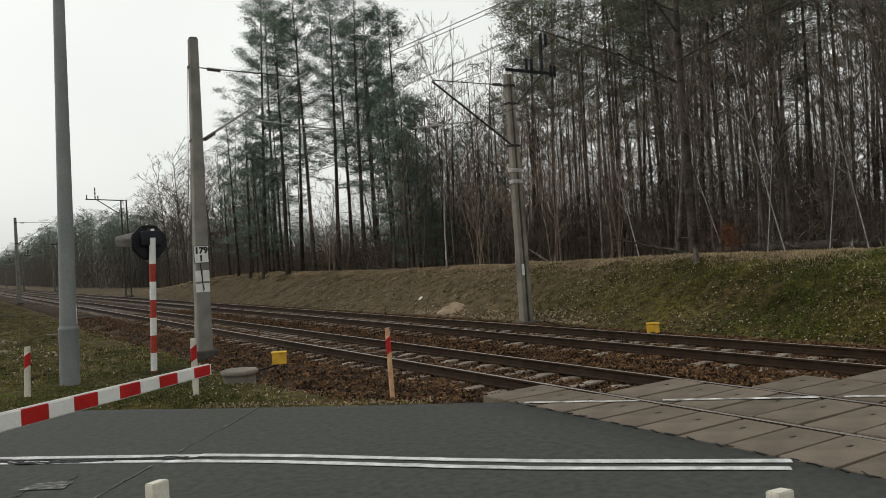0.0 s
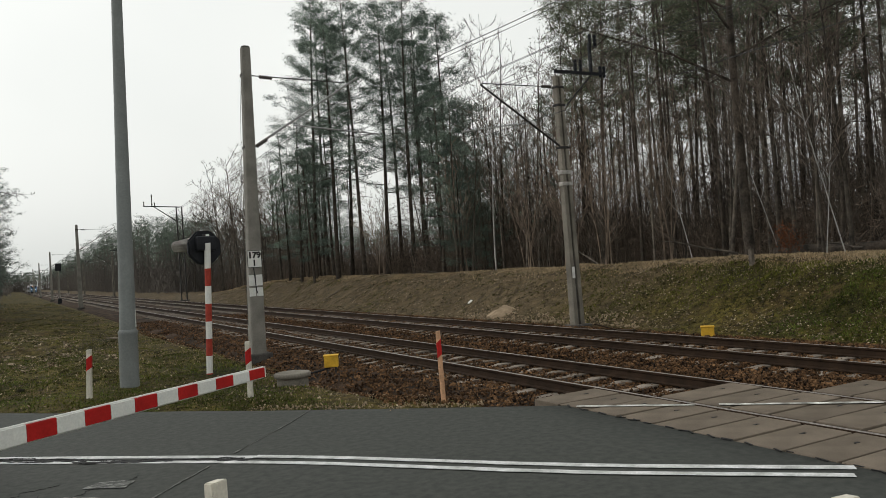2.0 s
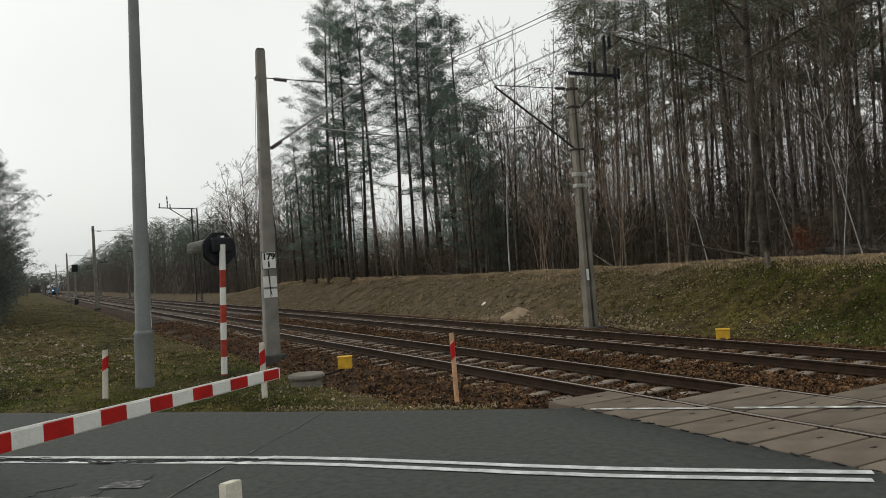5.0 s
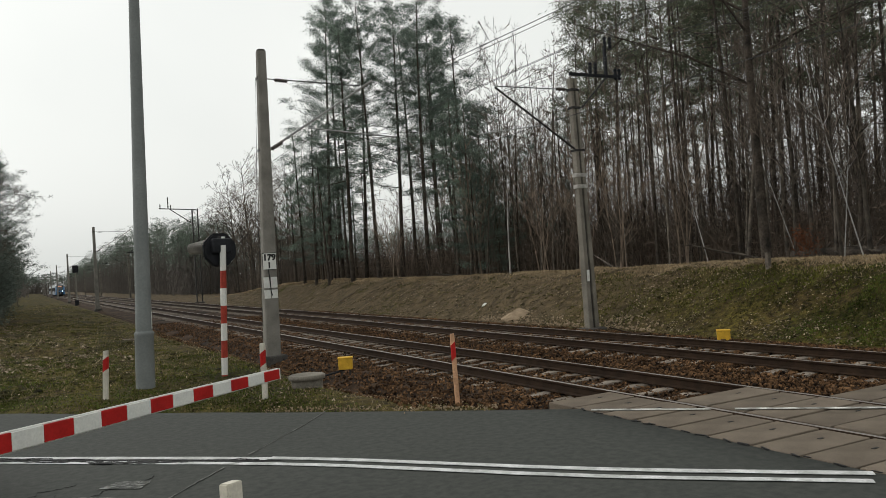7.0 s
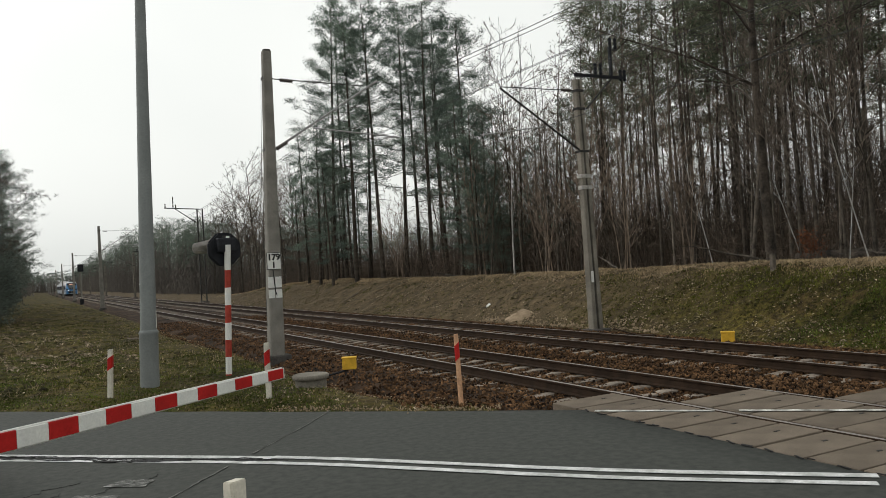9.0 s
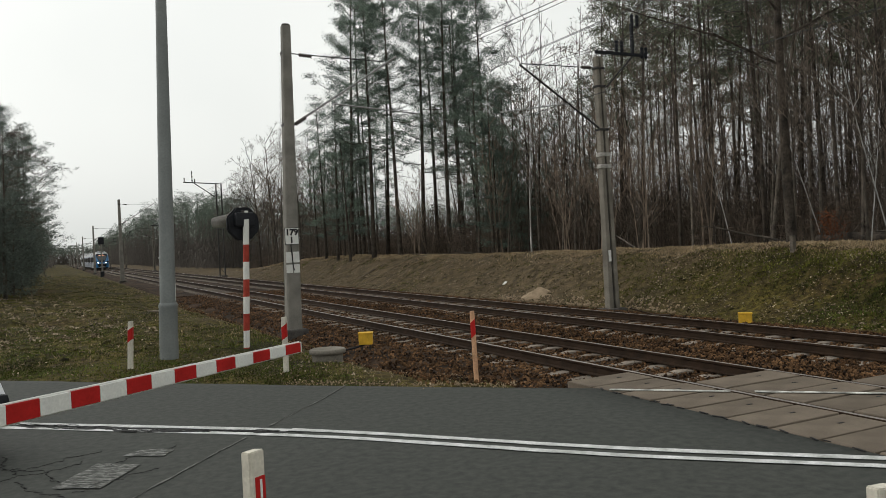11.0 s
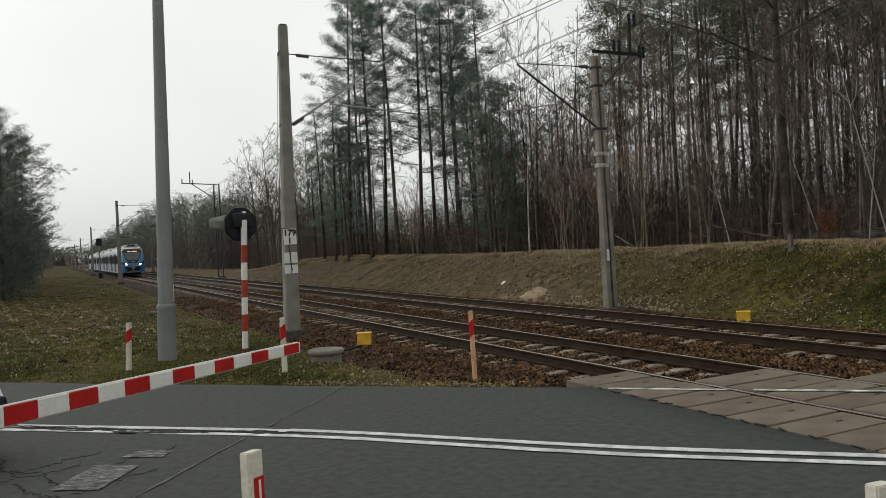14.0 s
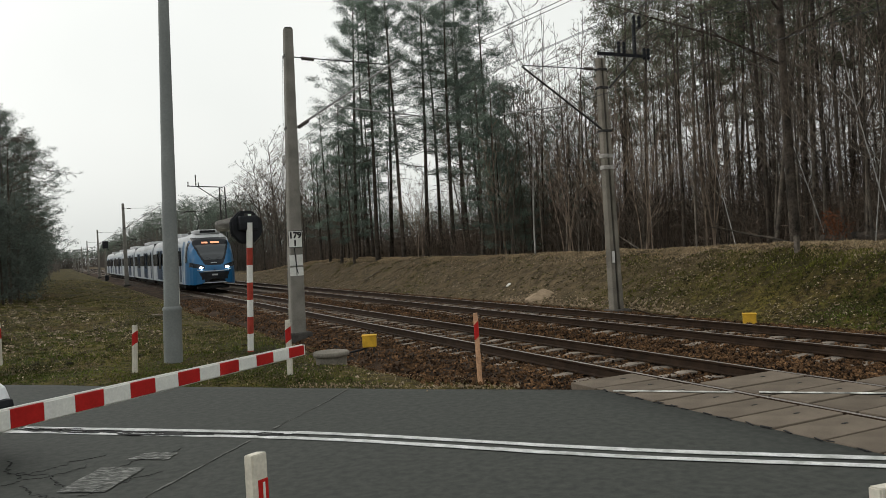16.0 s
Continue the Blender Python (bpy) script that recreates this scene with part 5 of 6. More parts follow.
# continuous wood along both sides farther down the line
def far_woods(name, seed, spots, hmin, hmax, label, count=300, big=1.0):
    """Far trees: green pads of needles on top, bare stems and brown brush below, colours paled for haze."""
    rnd = random.Random(seed)
    v, f, mi = [], [], []
    for x, y in spots:
        H = rnd.uniform(hmin, hmax) * (0.68 + 0.32 * step(105, 175, y))
        r = rnd.uniform(1.3, 2.3)
        zb = ground_z(x, y)
        o = len(v)
        w = 0.13
        v += [Vector((x - w, y, zb)), Vector((x + w, y, zb)), Vector((x, y, zb + H)), Vector((x, y - w, zb)), Vector((x, y + w, zb))]
        f += [(o, o + 1, o + 2), (o + 3, o + 4, o + 2)]
        mi += [1, 1]
        low = rnd.choice((0.30, 0.45, 0.55, 0.62))
        pads = max(4, count // 22)
        for _ in range(pads):
            k = rnd.random() ** 0.8
            rad = r * (0.20 + 0.95 * math.sin(math.pi * min(0.96, 0.22 + 0.76 * k)))
            a, q = rnd.uniform(0, 6.28), math.sqrt(rnd.random())
            c = Vector((x + rad * q * math.cos(a), y + rad * q * math.sin(a), zb + H * (low + (1 - low) * k)))
            needles(v, f, rnd, c, 0.38 * big ** 0.5, 15, 0.26 * big, 0.45)
            mi += [0] * 15
        for _ in range(count // 4):
            a, q = rnd.uniform(0, 6.28), r * 1.5 * math.sqrt(rnd.random())
            c = Vector((x + q * math.cos(a), y + q * math.sin(a), zb + H * (low + 0.1) * rnd.random() ** 1.3))
            d = Vector((rnd.gauss(0, 0.35), rnd.gauss(0, 0.35), 1.0)).normalized() * rnd.uniform(0.4, 1.1) * big
            t = d.cross(Vector((rnd.gauss(0, 1), rnd.gauss(0, 1), 0))).normalized() * rnd.uniform(0.04, 0.09) * big
            o = len(v)
            v += [c - t, c + t, c + d]
            f.append((o, o + 1, o + 2))
            mi.append(1)
    return tagged(raw(name, v, f, [M_FARWOOD_HAZED, M_FARBRUSH_HAZED], None, mi), label, "woods", kind="stuff")


rnd = random.Random(90)
far_spots = [(19.5 + abs(rnd.gauss(0, 6)) + max(0, (y - 300) * 0.01), y) for y in [108 + 480 * (i / 560) ** 1.35 for i in range(560)]]
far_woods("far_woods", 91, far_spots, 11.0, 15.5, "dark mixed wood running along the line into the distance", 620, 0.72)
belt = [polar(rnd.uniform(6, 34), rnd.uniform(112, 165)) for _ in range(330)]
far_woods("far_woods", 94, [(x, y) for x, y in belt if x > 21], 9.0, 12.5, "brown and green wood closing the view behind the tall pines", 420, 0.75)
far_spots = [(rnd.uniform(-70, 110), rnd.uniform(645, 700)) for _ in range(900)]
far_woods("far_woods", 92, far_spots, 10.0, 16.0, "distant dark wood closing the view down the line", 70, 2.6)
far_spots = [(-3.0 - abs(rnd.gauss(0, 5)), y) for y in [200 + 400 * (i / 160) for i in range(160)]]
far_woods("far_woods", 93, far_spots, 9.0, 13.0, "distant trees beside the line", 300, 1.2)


# ---- grass, straw and dead leaves ----
def blades(name, seed, count, place, height, width, material, label, category="grass"):
    rnd = random.Random(seed)
    v, f = [], []
    while count:
        got = place(rnd)
        if got is None:
            continue
        x, y = got
        z = ground_z(x, y) - 0.01
        a = rnd.uniform(0, 6.28)
        h = height * rnd.uniform(0.4, 1.3)
        w = width * rnd.uniform(0.6, 1.3)
        dx, dy = math.cos(a) * w, math.sin(a) * w
        lx, ly = rnd.gauss(0, 0.5) * h, rnd.gauss(0, 0.5) * h
        o = len(v)
        v += [(x - dx, y - dy, z), (x + dx, y + dy, z), (x + lx, y + ly, z + h)]
        f.append((o, o + 1, o + 2))
        count -= 1
    return tagged(raw(name, v, f, material), label, category, kind="stuff")


def verge(rnd):
    y = 10 + 45 * rnd.random() ** 1.6
    x = rnd.uniform(-9, 5.0)
    n = RN.x * x + RN.y * y
    if n < 10.55 + 0.2 * nz(x, y, 1.2, 4) or nz(x, y, 0.6, 12) < rnd.uniform(-0.6, 0.35) or x > 3.2 + rnd.random() * 1.8:
        return None
    return x, y


def slope(rnd):
    x, y = 15.3 + 3.4 * rnd.random(), 6 + 60 * rnd.random() ** 1.5
    if nz(x, y, 0.35, 14) < rnd.uniform(-0.6, 0.4) + 0.75 * step(15, 27, y):
        return None
    return x, y


def crest(rnd):
    y = 8 + 85 * rnd.random() ** 1.3
    x = 19.15 + rnd.gauss(0.2, 0.5)
    if nz(x, y, 0.5, 17) < rnd.uniform(-0.6, 0.3):
        return None
    return x, y


def slope_near(rnd):
    x, y = 15.3 + 4.0 * rnd.random(), 5 + 11 * rnd.random()
    if nz(x, y, 0.5, 23) < rnd.uniform(-0.7, 0.3) + 1.2 * step(11.5, 15, y):
        return None
    return x, y


def slope_any(rnd):
    return 15.2 + 4.4 * rnd.random(), 6 + 70 * rnd.random() ** 1.4


def verge_leaf(rnd):
    y = 10 + 60 * rnd.random() ** 1.5
    x = rnd.uniform(-9, 5.4)
    n = RN.x * x + RN.y * y
    if n < 10.6 or nz(x, y, 0.4, 31) < rnd.uniform(-0.5, 0.5):
        return None
    return x, y


def slope_leaf(rnd):
    x, y = slope_any(rnd)
    if nz(x, y, 0.5, 51) + 0.5 * nz(x, y, 1.6, 52) < rnd.uniform(-0.5, 0.45):
        return None
    return x, y


blades("verge_grass", 1, 75000, verge, 0.04, 0.011, M_GREEN, "short mossy grass of the verge")
blades("slope_grass", 2, 45000, slope, 0.055, 0.014, M_GREEN, "thin green grass on the cutting slope")
blades("slope_green", 10, 26000, slope_near, 0.055, 0.014, M_LUSH, "greener grass on the bank near the crossing")
blades("slope_straw", 3, 30000, slope_any, 0.06, 0.013, M_STRAW, "dry straw on the cutting slope")
blades("crest_straw", 4, 75000, crest, 0.075, 0.013, M_DRY, "pale dry grass along the top of the bank")
blades("verge_straw", 6, 14000, verge_leaf, 0.055, 0.0045, M_DRY, "dry straw in the verge")


def leaf_litter(name, seed, count, place, size, label):
    rnd = random.Random(seed)
    v, f = [], []
    while count:
        got = place(rnd)
        if got is None:
            continue
        x, y = got
        z = ground_z(x, y) + rnd.uniform(0.01, 0.05)
        s = size * rnd.uniform(0.5, 1.3)
        m = Matrix.Translation((x, y, z)) @ Euler((rnd.gauss(0, 0.5), rnd.gauss(0, 0.5), rnd.uniform(0, 6.28))).to_matrix().to_4x4()
        o = len(v)
        v += [m @ Vector(c) for c in ((-s, 0, 0), (0, -s * 0.55, s * 0.2), (s, 0, 0), (0, s * 0.55, s * 0.2))]
        f.append((o, o + 1, o + 2, o + 3))
        count -= 1
    return tagged(raw(name, v, f, M_LEAF), label, "leaves", kind="stuff")


leaf_litter("slope_leaves", 5, 24000, slope_leaf, 0.031, "pale dead leaves scattered over the cutting slope")
def verge_front(rnd):
    """The mossy green strip along the asphalt and up to the lamp pole."""
    x = rnd.uniform(-7, 4.6)
    n = 10.55 + 7.5 * rnd.random() ** 1.5
    y = (n - RN.x * x) / RN.y
    if nz(x, y, 0.7, 61) + 0.5 * nz(x, y, 2.4, 62) < rnd.uniform(-0.6, 0.3) or x > 3.4 + rnd.random():
        return None
    return x, y


def furrow_leaf(rnd):
    """Leaves caught in the furrows that run down the rough ground."""
    k = rnd.randrange(9)
    t = rnd.random()
    x = -5.4 + 0.66 * k + 2.3 * t + rnd.gauss(0, 0.09)
    y = 50.0 - 29.0 * t ** 0.8 + rnd.gauss(0, 0.4)
    if nz(x, y, 1.5, 65) < rnd.uniform(-0.4, 0.5):
        return None
    return x, y




blades("verge_moss", 21, 60000, verge_front, 0.035, 0.012, M_LUSH, "yellow-green moss and short grass beside the asphalt")
leaf_litter("furrow_leaves", 22, 3600, furrow_leaf, 0.052, "whitish dead leaves gathered in furrows of the rough ground")
leaf_litter("verge_leaves", 7, 9000, verge_leaf, 0.027, "pale dead leaves scattered in the verge")


# rough tussocks farther back in the verge
def tussock(rnd):
    y = 17 + 100 * rnd.random() ** 1.5
    x = rnd.uniform(-12, 4.6)
    if nz(x, y, 0.45, 41) < rnd.uniform(-0.35, 0.35):
        return None
    return x, y


blades("verge_tussocks", 8, 45000, tussock, 0.07, 0.010, M_GREEN, "rough tussocks of old grass beside the line")
blades("verge_bents", 9, 16000, tussock, 0.10, 0.005, M_DRY, "dry bents standing in the verge")


# hummocks of moss and old turf that break up the verge and the bank
def hummocks(name, seed, count, place, size, label):
    rnd = random.Random(seed)
    v, f = [], []
    while count:
        got = place(rnd)
        if got is None:
            continue
        x, y = got
        r = size * rnd.uniform(0.5, 1.5)
        h = r * rnd.uniform(0.35, 0.7)
        z, o = ground_z(x, y) - 0.02, len(v)
        for ring, lift in ((1.0, 0.0), (0.6, 0.75)):
            for k in range(6):
                a = k * 1.047 + rnd.uniform(-0.3, 0.3)
                q = r * ring * rnd.uniform(0.7, 1.25)
                v.append((x + q * math.cos(a), y + q * math.sin(a), z + h * lift * rnd.uniform(0.7, 1.2)))
        v.append((x, y, z + h))
        for k in range(6):
            n = (k + 1) % 6
            f += [(o + k, o + n, o + 6 + n, o + 6 + k), (o + 6 + k, o + 6 + n, o + 12)]
        count -= 1
    return tagged(raw(name, v, f, M_TURF), label, "turf", kind="stuff")


hummocks("verge_hummocks", 70, 5500, tussock, 0.09, "low hummocks of moss and turf in the verge")
hummocks("slope_hummocks", 71, 7000, slope_any, 0.055, "crumbling clods of earth and turf on the bank")

# low thicket closing the wood's foot
def thicket(name, seed, count, label, low=0.8, high=3.4, near=22, thin=0.8):
    rnd = random.Random(seed)
    v, f = [], []
    while count:
        x, y = rnd.uniform(near, 47), rnd.uniform(6, 105)
        if not seen(x, y) or (glade(x, y) and rnd.random() > (1.0 if high < 5 else 0.25)):
            continue
        z = ground_z(x, y) - 0.05
        for _ in range(3):
            h = rnd.uniform(low, high)
            w = rnd.uniform(0.010, 0.028) * thin
            a = rnd.uniform(0, 6.28)
            lx, ly = rnd.gauss(0, 0.30) * h, rnd.gauss(0, 0.30) * h
            ox, oy = rnd.gauss(0, 0.25), rnd.gauss(0, 0.25)
            o = len(v)
            dx, dy = math.cos(a) * w, math.sin(a) * w
            v += [(x + ox - dx, y + oy - dy, z), (x + ox + dx, y + oy + dy, z), (x + ox + lx, y + oy + ly, z + h)]
            f.append((o, o + 1, o + 2))
            for _ in range(4):
                k = rnd.uniform(0.25, 0.95)
                c = Vector((x + ox + lx * k, y + oy + ly * k, z + h * k))
                d = Vector((rnd.gauss(0, 1), rnd.gauss(0, 1), rnd.uniform(-0.2, 1.0))).normalized() * rnd.uniform(0.25, 0.8) * (1 + 0.12 * h)
                q = d.cross(Vector((rnd.gauss(0, 1), rnd.gauss(0, 1), rnd.gauss(0, 1)))).normalized() * w * 0.7
                o = len(v)
                v += [c - q, c + q, c + d]
                f.append((o, o + 1, o + 2))
        count -= 1
    return tagged(raw(name, v, f, M_THICKET), label, "thicket", kind="stuff")


thicket("undergrowth", 60, 8000, "dense brown leafless undergrowth in the wood", 0.5, 2.8)
thicket("saplings", 61, 2400, "close-grown thin leafless saplings deep in the wood", 3.5, 8.0, 27, 1.0)

# thin pale saplings leaning over the bank's edge
LEAN = [bare_tree(380 + i, 4.2 + i, 0.019, 7, 5, 0.9, bark=M_BIRCH, label="thin pale birch sapling leaning at the bank's edge") for i in range(2)]
lay(LEAN, [(20.6, 14.2), (21.2, 13.2), (20.9, 15.0), (22.5, 17.8), (20.7, 20.0), (21.8, 12.4)], 17, 16.0, (0.8, 1.2))


def fallen(x, y, length, turn, lift):
    e = thing("fallen_branch", pose(x, y, ground_z(x, y) + 0.1, 0, -lift, turn), "grey fallen branch lying at the bank's edge", "branch", "fallen branches")
    rnd = random.Random(int(x * 100 + y))
    pts = [Vector((length * k / 5, rnd.uniform(-0.08, 0.08), rnd.uniform(-0.05, 0.05))) for k in range(6)]
    part("bough", tube(pts, [0.045, 0.04, 0.034, 0.027, 0.02, 0.008], 6), M_BARK_GREY, e)
    for k in range(1, 5):
        d = Vector((rnd.uniform(0.2, 0.6), rnd.uniform(-0.5, 0.5), rnd.uniform(0.0, 0.5)))
        part("twig", tube([pts[k], pts[k] + d * 0.5, pts[k] + d], [0.014, 0.01, 0.004], 4), M_BARK_GREY, e)
    return e


for x, y, L, t, up in ((20.2, 13.4, 2.2, 60, 8), (20.4, 17.6, 2.6, 130, 14), (20.1, 12.0, 1.8, 20, 5), (20.3, 24.6, 2.2, 80, 18), (20.6, 38.0, 2.4, 100, 6)):
    fallen(x, y, L, t, up)

def fallen_log(a, b, radius):
    e = thing("log", Matrix(), "dark rotting fallen trunk lying in the wood's edge", "log", "fallen logs")
    p, q = Vector((a[0], a[1], ground_z(*a) + radius * 0.7)), Vector((b[0], b[1], ground_z(*b) + radius * 0.9))
    side = Vector((0.05, 0.12, 0.03))
    part("trunk", tube([p, p.lerp(q, 0.3) + side, p.lerp(q, 0.7) - side, q], [radius, radius * 0.93, radius * 0.85, radius * 0.7], 10), M_BARK, e)
    for k in (0.25, 0.5, 0.8):
        o = p.lerp(q, k)
        part("branch_stub", tube([o, o + Vector((0.1, -0.25, 0.35)), o + Vector((0.05, -0.5, 0.55))], [0.045, 0.03, 0.012], 5), M_BARK, e)


fallen_log((21.6, 17.3), (22.0, 13.4), 0.20)
fallen_log((21.3, 15.6), (23.2, 12.2), 0.14)
e = thing("plank", pose(16.9, 45.5, ground_z(16.9, 45.5) + 0.05, 25, 0, -135), "pale weathered plank lying on the bank", "plank")
part("board", box(0.16, 1.3, 0.035, (0, 0, 0), 0.006), M_SLEEPER, e)
e = thing("scrap", pose(16.6, 28.4, ground_z(16.6, 28.4) + 0.03, 12, -20, 35), "crumpled white scrap lying on the bank", "litter")
part("sheet", box(0.32, 0.12, 0.05, (0, 0, 0), 0.02), M_SIGN, e)

# ---- the train ----
M_BLUE = mat("train_blue", (0.010, 0.105, 0.245), 0.32, spread=0.06, scale=1, fine=9, bump=0, obj=0.001, spec=0.4)
M_DEEP = mat("train_deep_blue", (0.014, 0.036, 0.080), 0.35, spread=0.06, scale=1, fine=9, bump=0, obj=0.001)
M_TWHITE = mat("train_white", (0.44, 0.47, 0.50), 0.35, spread=0.06, scale=0.8, fine=9, bump=0, obj=0.001)
M_TROOF = mat("train_roof", (0.46, 0.47, 0.48), 0.5, spread=0.12, scale=0.8, fine=9, bump=0, obj=0.001)
M_GLASS = mat("dark_glass", (0.012, 0.014, 0.018), 0.12, spread=0.1, scale=1, bump=0, obj=0.001, spec=0.22)
# part of the sky's reflection is put into this glass's paler base colour
M_SCREEN_SKY = mat("sky_paled_windscreen_glass", (0.045, 0.052, 0.058), 0.08, spread=0.06, scale=1, bump=0, obj=0.001, spec=0.5)
M_UNDER = mat("underframe", (0.02, 0.02, 0.02), 0.8, spread=0.4, scale=2, bump=0.1, obj=0.001)
M_HEADLIGHT = glow("headlight", (0.85, 0.93, 1.0), 11.0)
M_LED = glow("amber_display", (1.0, 0.42, 0.24), 0.75)
HW, ROOF, SKIRT = 1.40, 3.58, 0.45
train = thing("train", pose(AX1, 450, 0), "blue and white electric multiple-unit train with lit headlamps", "train")


def section(hw, zb, zt, n=90):
    """Rounded body outline from the lower left over the roof to the lower right."""
    pts = []
    for i in range(n + 1):
        a = math.pi * i / n
        c, s = math.cos(a), math.sin(a)
        px = -math.copysign(abs(c) ** 0.36, c) * hw
        pz = zb + (zt - zb) * abs(s) ** 0.42
        pts.append((px, pz))
    return pts


def ease(t, keys):
    for (a, va), (b, vb) in zip(keys, keys[1:]):
        if t <= b:
            k = (t - a) / (b - a)
            k = k * k * (3 - 2 * k) * 0.4 + k * 0.6
            return va + (vb - va) * k
    return keys[-1][1]


def nose(y0, sign, parent):
    """The raked cab front, tip at y0, body behind it."""
    top = [(0, 1.20), (0.06, 1.50), (0.25, 1.80), (0.6, 2.28), (1.0, 2.80), (1.4, 3.22), (1.9, 3.50), (2.6, 3.62), (3.4, ROOF)]
    bot = [(0, 0.62), (0.06, 0.50), (0.3, 0.45), (3.4, SKIRT)]
    wid = [(0, 0.50), (0.06, 0.80), (0.2, 1.05), (0.45, 1.21), (0.9, 1.33), (1.6, 1.40), (2.2, HW), (3.4, HW)]
    S = [3.4 * (k / 70) ** 1.6 for k in range(71)]
    groups = {}
    rows = [[Vector((x, y0 + sign * s, z)) for x, z in section(ease(s, wid), ease(s, bot), ease(s, top))] for s in S]
    quads = []
    for a, b, s in zip(rows, rows[1:], S):
        for k in range(len(a) - 1):
            quads.append(((a[k], a[k + 1], b[k + 1], b[k]), s))
    front = rows[0]
    for k in range(len(front) - 1):
        quads.append(((front[k], front[k + 1], Vector((0, y0 - sign * 0.02, 0.85))), 0))
    for q, s in quads:
        c = sum(q, Vector()) / len(q)
        ax, z = abs(c.x), c.z
        g = "nose_shell"
        mask = 0.50 + 0.56 * min(1.0, max(0.0, (z - 1.62) / 1.25)) ** 0.8
        if s < 1.75 and ax < mask and 1.60 + 0.10 * ax * ax < z < 3.30:
            g = "windscreen" if ax < mask - 0.13 and 1.92 + 0.10 * ax * ax < z < 2.84 else "front_mask"
        elif 0.66 < z < 1.20 and ax < 0.90 - 0.42 * (1.20 - z) and s < 0.8:
            g = "lower_grille"
        elif 0.55 < ax and s < 0.95 and 1.36 + 0.22 * (ax - 0.55) < z < 1.58 + 0.30 * (ax - 0.55):
            g = "lamp_housing"
        elif s >= 1.5 and z > 3.12:
            g = "nose_roof"
        elif 2.05 <= s + (z - 1.9) * 0.30 <= 2.75 and ax > 1.1:
            g = "white_flash"
        elif 1.35 < s < 2.3 and 1.75 < z < 3.05 and ax > 1.1:
            g = "cab_side_window"
        side = (c.x > 0) if g in ("white_flash", "cab_side_window", "lamp_housing") else 0
        groups.setdefault((g, side), []).append(q)
    mats = {"nose_shell": M_BLUE, "windscreen": M_SCREEN_SKY, "front_mask": M_GLASS, "lamp_housing": M_GLASS, "lower_grille": M_BLACK, "nose_roof": M_TROOF, "white_flash": M_TWHITE, "cab_side_window": M_GLASS}
    for (g, side), qs in groups.items():
        v, f = [], []
        for q in qs:
            o = len(v)
            v += list(q)
            f.append(tuple(range(o, o + len(q))))
        bm = bmesh.new()
        vs = [bm.verts.new(p) for p in v]
        for q in f:
            try:
                bm.faces.new([vs[i] for i in q])
            except ValueError:
                pass
        bmesh.ops.remove_doubles(bm, verts=bm.verts, dist=0.002)
        bmesh.ops.recalc_face_normals(bm, faces=bm.faces)
        for q in bm.faces:
            q.smooth = True
        part(g, bm, mats[g], parent)


cab = new("front_cab")
cab.parent = train
nose(0.0, 1, cab)
for s in (-1, 1):
    part("headlamp", box(0.21, 0.08, 0.13, (s * 0.76, 0.055, 1.46), 0.035, pose(0, 0, 0, 0, s * -14, s * 20)), M_HEADLIGHT, cab, "bright white headlamp")
    part("silver_trim", tube([(0, -0.035, 1.235), (s * 0.55, 0.0, 1.25), (s * 0.98, 0.15, 1.34)], 0.026, 6), M_TWHITE, cab)
    part("skirt_trim", tube([(0, -0.01, 0.55), (s * 0.6, 0.04, 0.55), (s * 1.02, 0.22, 0.57)], 0.03, 6), M_TWHITE, cab)
    part("wiper", rod((s * 0.05, 0.22, 1.90), (s * 0.42, 0.36, 2.10), 0.012, 4), M_BLACK, cab)
for x, w in ((-0.34, 0.36), (0.26, 0.52)):
    part("display_bar", box(w, 0.03, 0.11, (x, 1.10, 2.98), 0.004, pose(0, 0, 0, -35)), M_LED, cab, "amber destination display, lettering unreadable")
part("roof_cowl", box(1.55, 1.6, 0.26, (0, 2.65, ROOF + 0.08), 0.12), M_TROOF, cab, "grey roof fairing over the cab")
part("cowl_vent", box(0.95, 0.05, 0.16, (0, 1.86, ROOF + 0.09), 0.02), M_BLACK, cab)
part("coupler_cover", box(0.34, 0.12, 0.10, (0, -0.02, 1.02), 0.04), M_TROOF, cab)
part("badge", box(0.34, 0.02, 0.05, (0, 0.10, 1.74), 0.004), M_TWHITE, cab)
part("emblem", box(0.10, 0.03, 0.10, (0, -0.03, 1.30), 0.02), M_DEEP, cab)
part("snowplough", box(1.9, 0.3, 0.22, (0, 0.75, 0.30), 0.06), M_UNDER, cab)


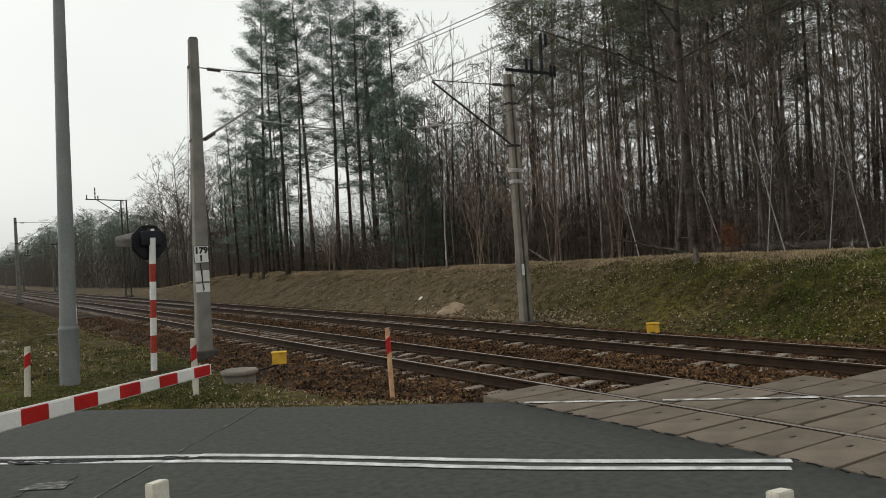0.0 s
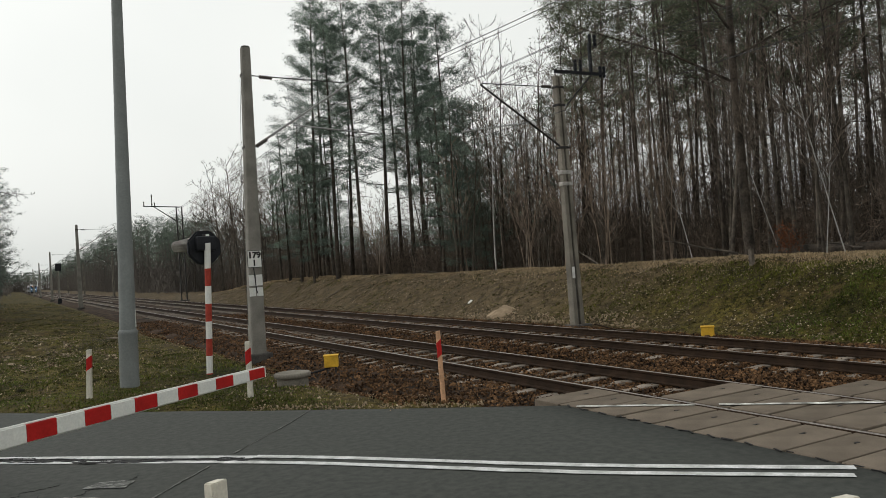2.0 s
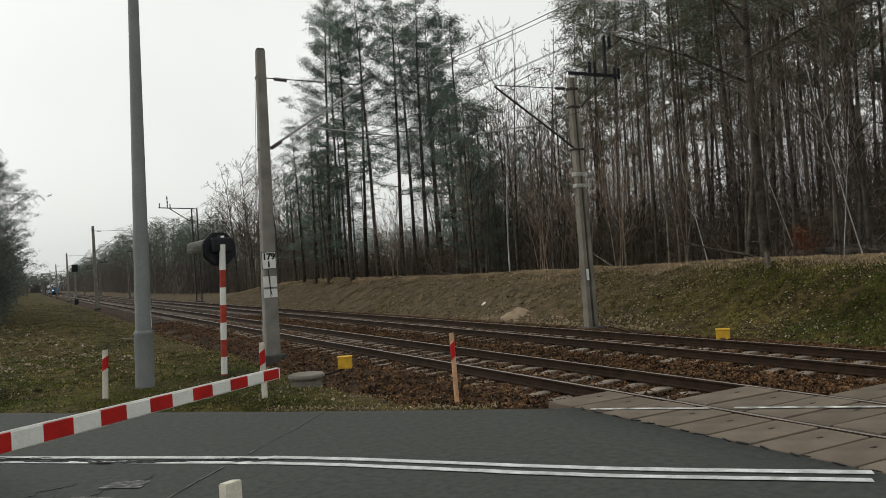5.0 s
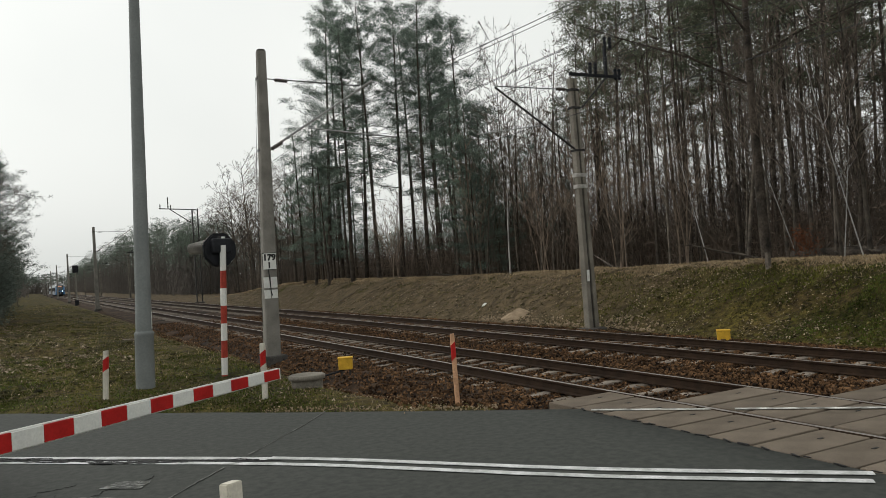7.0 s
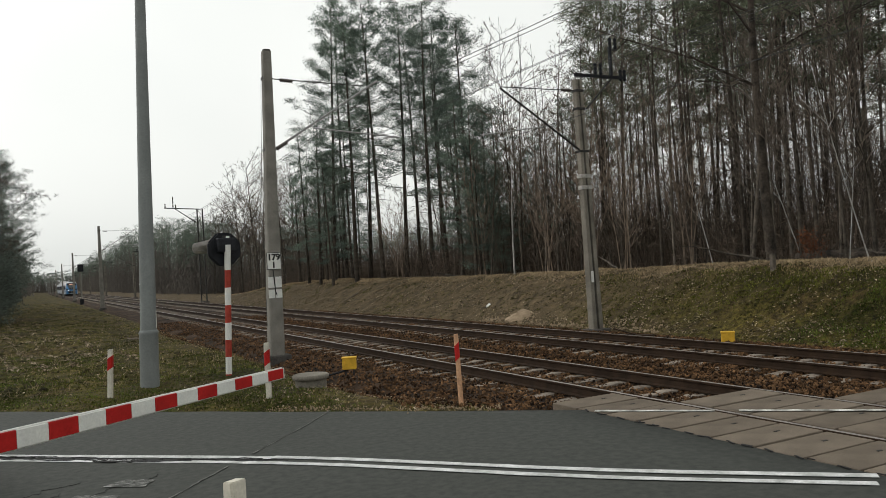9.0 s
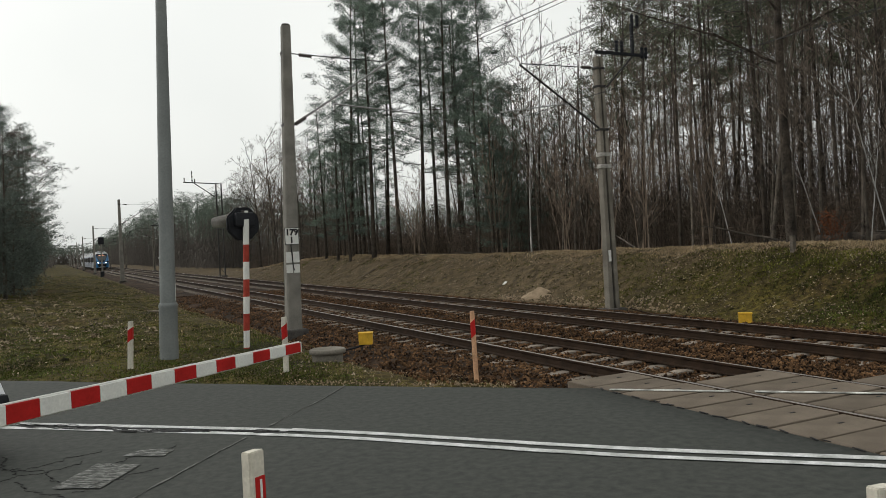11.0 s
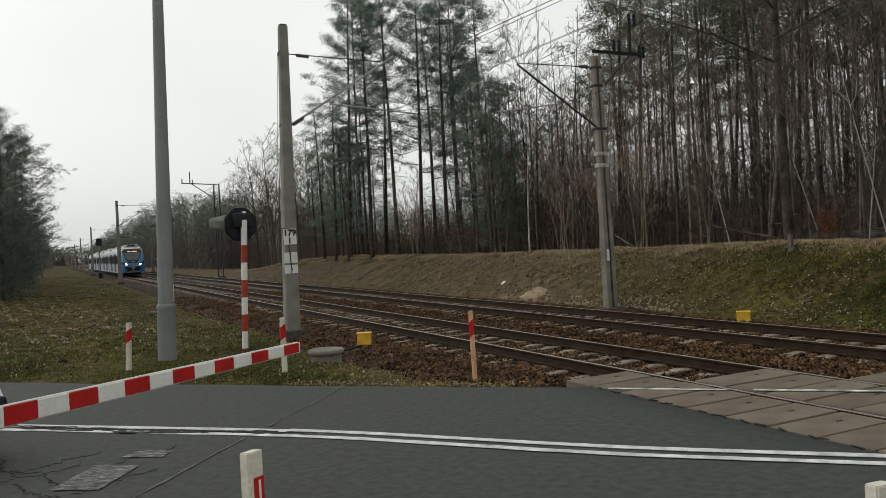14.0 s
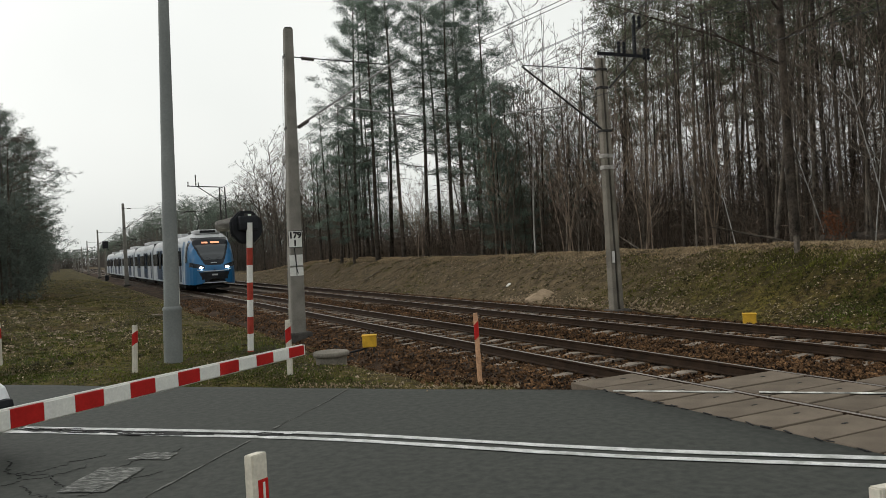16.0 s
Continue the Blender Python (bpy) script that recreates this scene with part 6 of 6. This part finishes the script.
def coach(y0, y1, first):
    body = new("coach")
    body.parent = train
    prof = section(HW, SKIRT, ROOF - 0.04)
    v = [(x, y, z) for y in (y0, y1) for x, z in prof]
    w = len(prof)
    f = [(k, k + 1, w + k + 1, w + k) for k in range(w - 1)] + [tuple(range(w)), tuple(range(2 * w - 1, w - 1, -1))]
    mi = [1 if prof[k][1] > 3.0 and prof[k + 1][1] > 3.0 else 0 for k in range(w - 1)] + [0, 0]
    raw("body_shell", v, f, [M_TWHITE, M_TROOF], body, mi)
    L = y1 - y0
    part("underframe", box(2.4, L - 1.2, 0.5, (0, (y0 + y1) / 2, 0.42), 0.05), M_UNDER, body)
    for s in (-1, 1):
        X = s * (HW + 0.001)
        doors = [y0 + L * 0.30, y0 + L * 0.70]
        for d in doors:
            p = part("door", box(0.03, 1.4, 2.2, (X, d, 1.66), 0.01), M_DEEP, body, "deep blue sliding door")
            for o in (-0.36, 0.36):
                part("door_glass", box(0.012, 0.48, 1.3, (X + s * 0.018, d + o, 2.05), 0.004), M_GLASS, p)
        spots = [y0 + L * k for k in (0.10, 0.17, 0.42, 0.50, 0.58, 0.83, 0.90)]
        part("window_band", box(0.012, L - 0.6, 0.95, (X - s * 0.002, (y0 + y1) / 2, 2.08), 0.004), M_GLASS, body)
        for q in spots:
            part("window", box(0.02, 1.3, 0.9, (X, q, 2.08), 0.006), M_GLASS, body)
        for q, w in ((0.05, 0.8), (0.23, 0.9), (0.36, 1.7), (0.64, 0.7), (0.77, 1.9)):
            part("blue_panel", box(0.012, w, 2.2, (X - s * 0.002, y0 + L * q, 1.68), 0.004), M_DEEP, body)
    for yb in (y0 + 2.6, y1 - 2.6):
        for dy in (-1.2, 1.2):
            for s in (-1, 1):
                part("wheel", tube([(s * 0.69, yb + dy, 0.42), (s * 0.80, yb + dy, 0.42)], 0.42, 18), M_UNDER, body)
        part("bogie", box(2.2, 3.3, 0.35, (0, yb, 0.5), 0.08), M_UNDER, body)
    part("roof_box", box(1.7, L * 0.35, 0.28, (0, y0 + L * 0.5, ROOF + 0.08), 0.06), M_TROOF, body)
    return body


coach(3.38, 21.0, True)
for k in range(1, 5):
    coach(3.38 + 18.6 * k, 20.9 + 18.6 * k, False)
rear = new("rear_cab")
rear.parent = train
nose(98.65, -1, rear)
for k in range(4):
    part("gangway", box(2.3, 1.3, 2.9, (0, 21.5 + 18.6 * k, 2.0), 0.05), M_UNDER, train)
panto = new("pantograph")
panto.parent = train
part("base_frame", box(1.1, 1.4, 0.12, (0, 5.6, ROOF + 0.14), 0.02), M_STEEL, panto)
part("lower_arm", rod((0, 6.2, ROOF + 0.2), (0, 4.9, ROOF + 0.75), 0.04), M_STEEL, panto)
part("upper_arm", rod((0, 4.9, ROOF + 0.75), (0, 6.3, ROOF + 1.55), 0.03), M_STEEL, panto)
part("collector", tube([(-0.8, 6.3, ROOF + 1.5), (-0.55, 6.3, ROOF + 1.62), (0.55, 6.3, ROOF + 1.62), (0.8, 6.3, ROOF + 1.5)], 0.03, 6), M_STEEL, panto)
for y in (8.5, 11.0, 13.5):
    part("roof_unit", box(1.5, 1.6, 0.25, (0, y, ROOF + 0.06), 0.06), M_TROOF, train)

# ---- a car waiting on the road, its front just in sight ----
M_CARWHITE = mat("car_white", (0.62, 0.64, 0.66), 0.3, spread=0.04, scale=1, bump=0)
M_TYRE = mat("tyre", (0.02, 0.02, 0.02), 0.9, spread=0.2, bump=0.1)
cp = road_at(-7.19, 5.68)
car = thing("car", pose(cp.x, cp.y, 0.0, 0, 0, ROAD_TURN), "white hatchback with dark bumper waiting on the road", "car")
side = [(0.0, 0.30), (0.02, 0.55), (-0.06, 0.72), (-0.25, 0.84), (-1.05, 0.98), (-1.75, 1.42), (-3.1, 1.46), (-3.85, 1.05), (-4.0, 0.6), (-3.98, 0.28)]
bm = bmesh.new()
rings = []
for yy, k in ((-0.86, 0.0), (-0.80, 0.06), (0.80, 0.06), (0.86, 0.0)):
    rings.append([bm.verts.new((x - (0.03 if abs(yy) > 0.84 and x > -0.5 else 0), yy * (1 if z < 1.0 else 0.84), z + (k if z > 0.8 else 0))) for x, z in side])
for a, b in zip(rings, rings[1:]):
    for k in range(len(side)):
        bm.faces.new((a[k], a[(k + 1) % len(side)], b[(k + 1) % len(side)], b[k]))
bm.faces.new(rings[0][::-1])
bm.faces.new(rings[-1])
bmesh.ops.recalc_face_normals(bm, faces=bm.faces)
part("body", bm, M_CARWHITE, car)
part("bumper", box(0.22, 1.74, 0.36, (-0.065, 0, 0.44), 0.08), M_BLACK, car, "dark plastic bumper")
part("grille", box(0.05, 0.8, 0.12, (0.04, 0, 0.66), 0.02), M_BLACK, car)
for s in (-1, 1):
    part("headlight", box(0.28, 0.26, 0.15, (-0.16, s * 0.52, 0.72), 0.04), M_GLASS, car)
    for x in (-0.80, -3.25):
        w = part("wheel", tube([(x, s * 0.70, 0.31), (x, s * 0.87, 0.31)], 0.31, 20), M_TYRE, car)
        part("rim", tube([(x, s * 0.865, 0.31), (x, s * 0.88, 0.31)], 0.2, 16), M_GALV, w)
    part("side_glass", box(1.9, 0.01, 0.34, (-2.3, s * 0.79, 1.21), 0.004), M_GLASS, car)
part("windscreen", box(0.02, 1.35, 0.6, (-1.42, 0, 1.24), 0.008, pose(0, 0, 0, 0, -57, 0)), M_GLASS, car)


# ---- what moves: the train comes up the nearer track at about 25 metres a second ----
def motions():
    walk(train, [(t, pose(AX1, y, 0)) for t, y in TRAIN])


TRAIN = [(0.0, 450.4), (2.0, 400.4), (4.0, 350.4), (6.0, 300.4), (8.0, 250.4), (10.0, 200.4), (12.0, 150.4), (14.0, 99.4), (15.0, 74.0), (16.0, 48.6)]
motions()
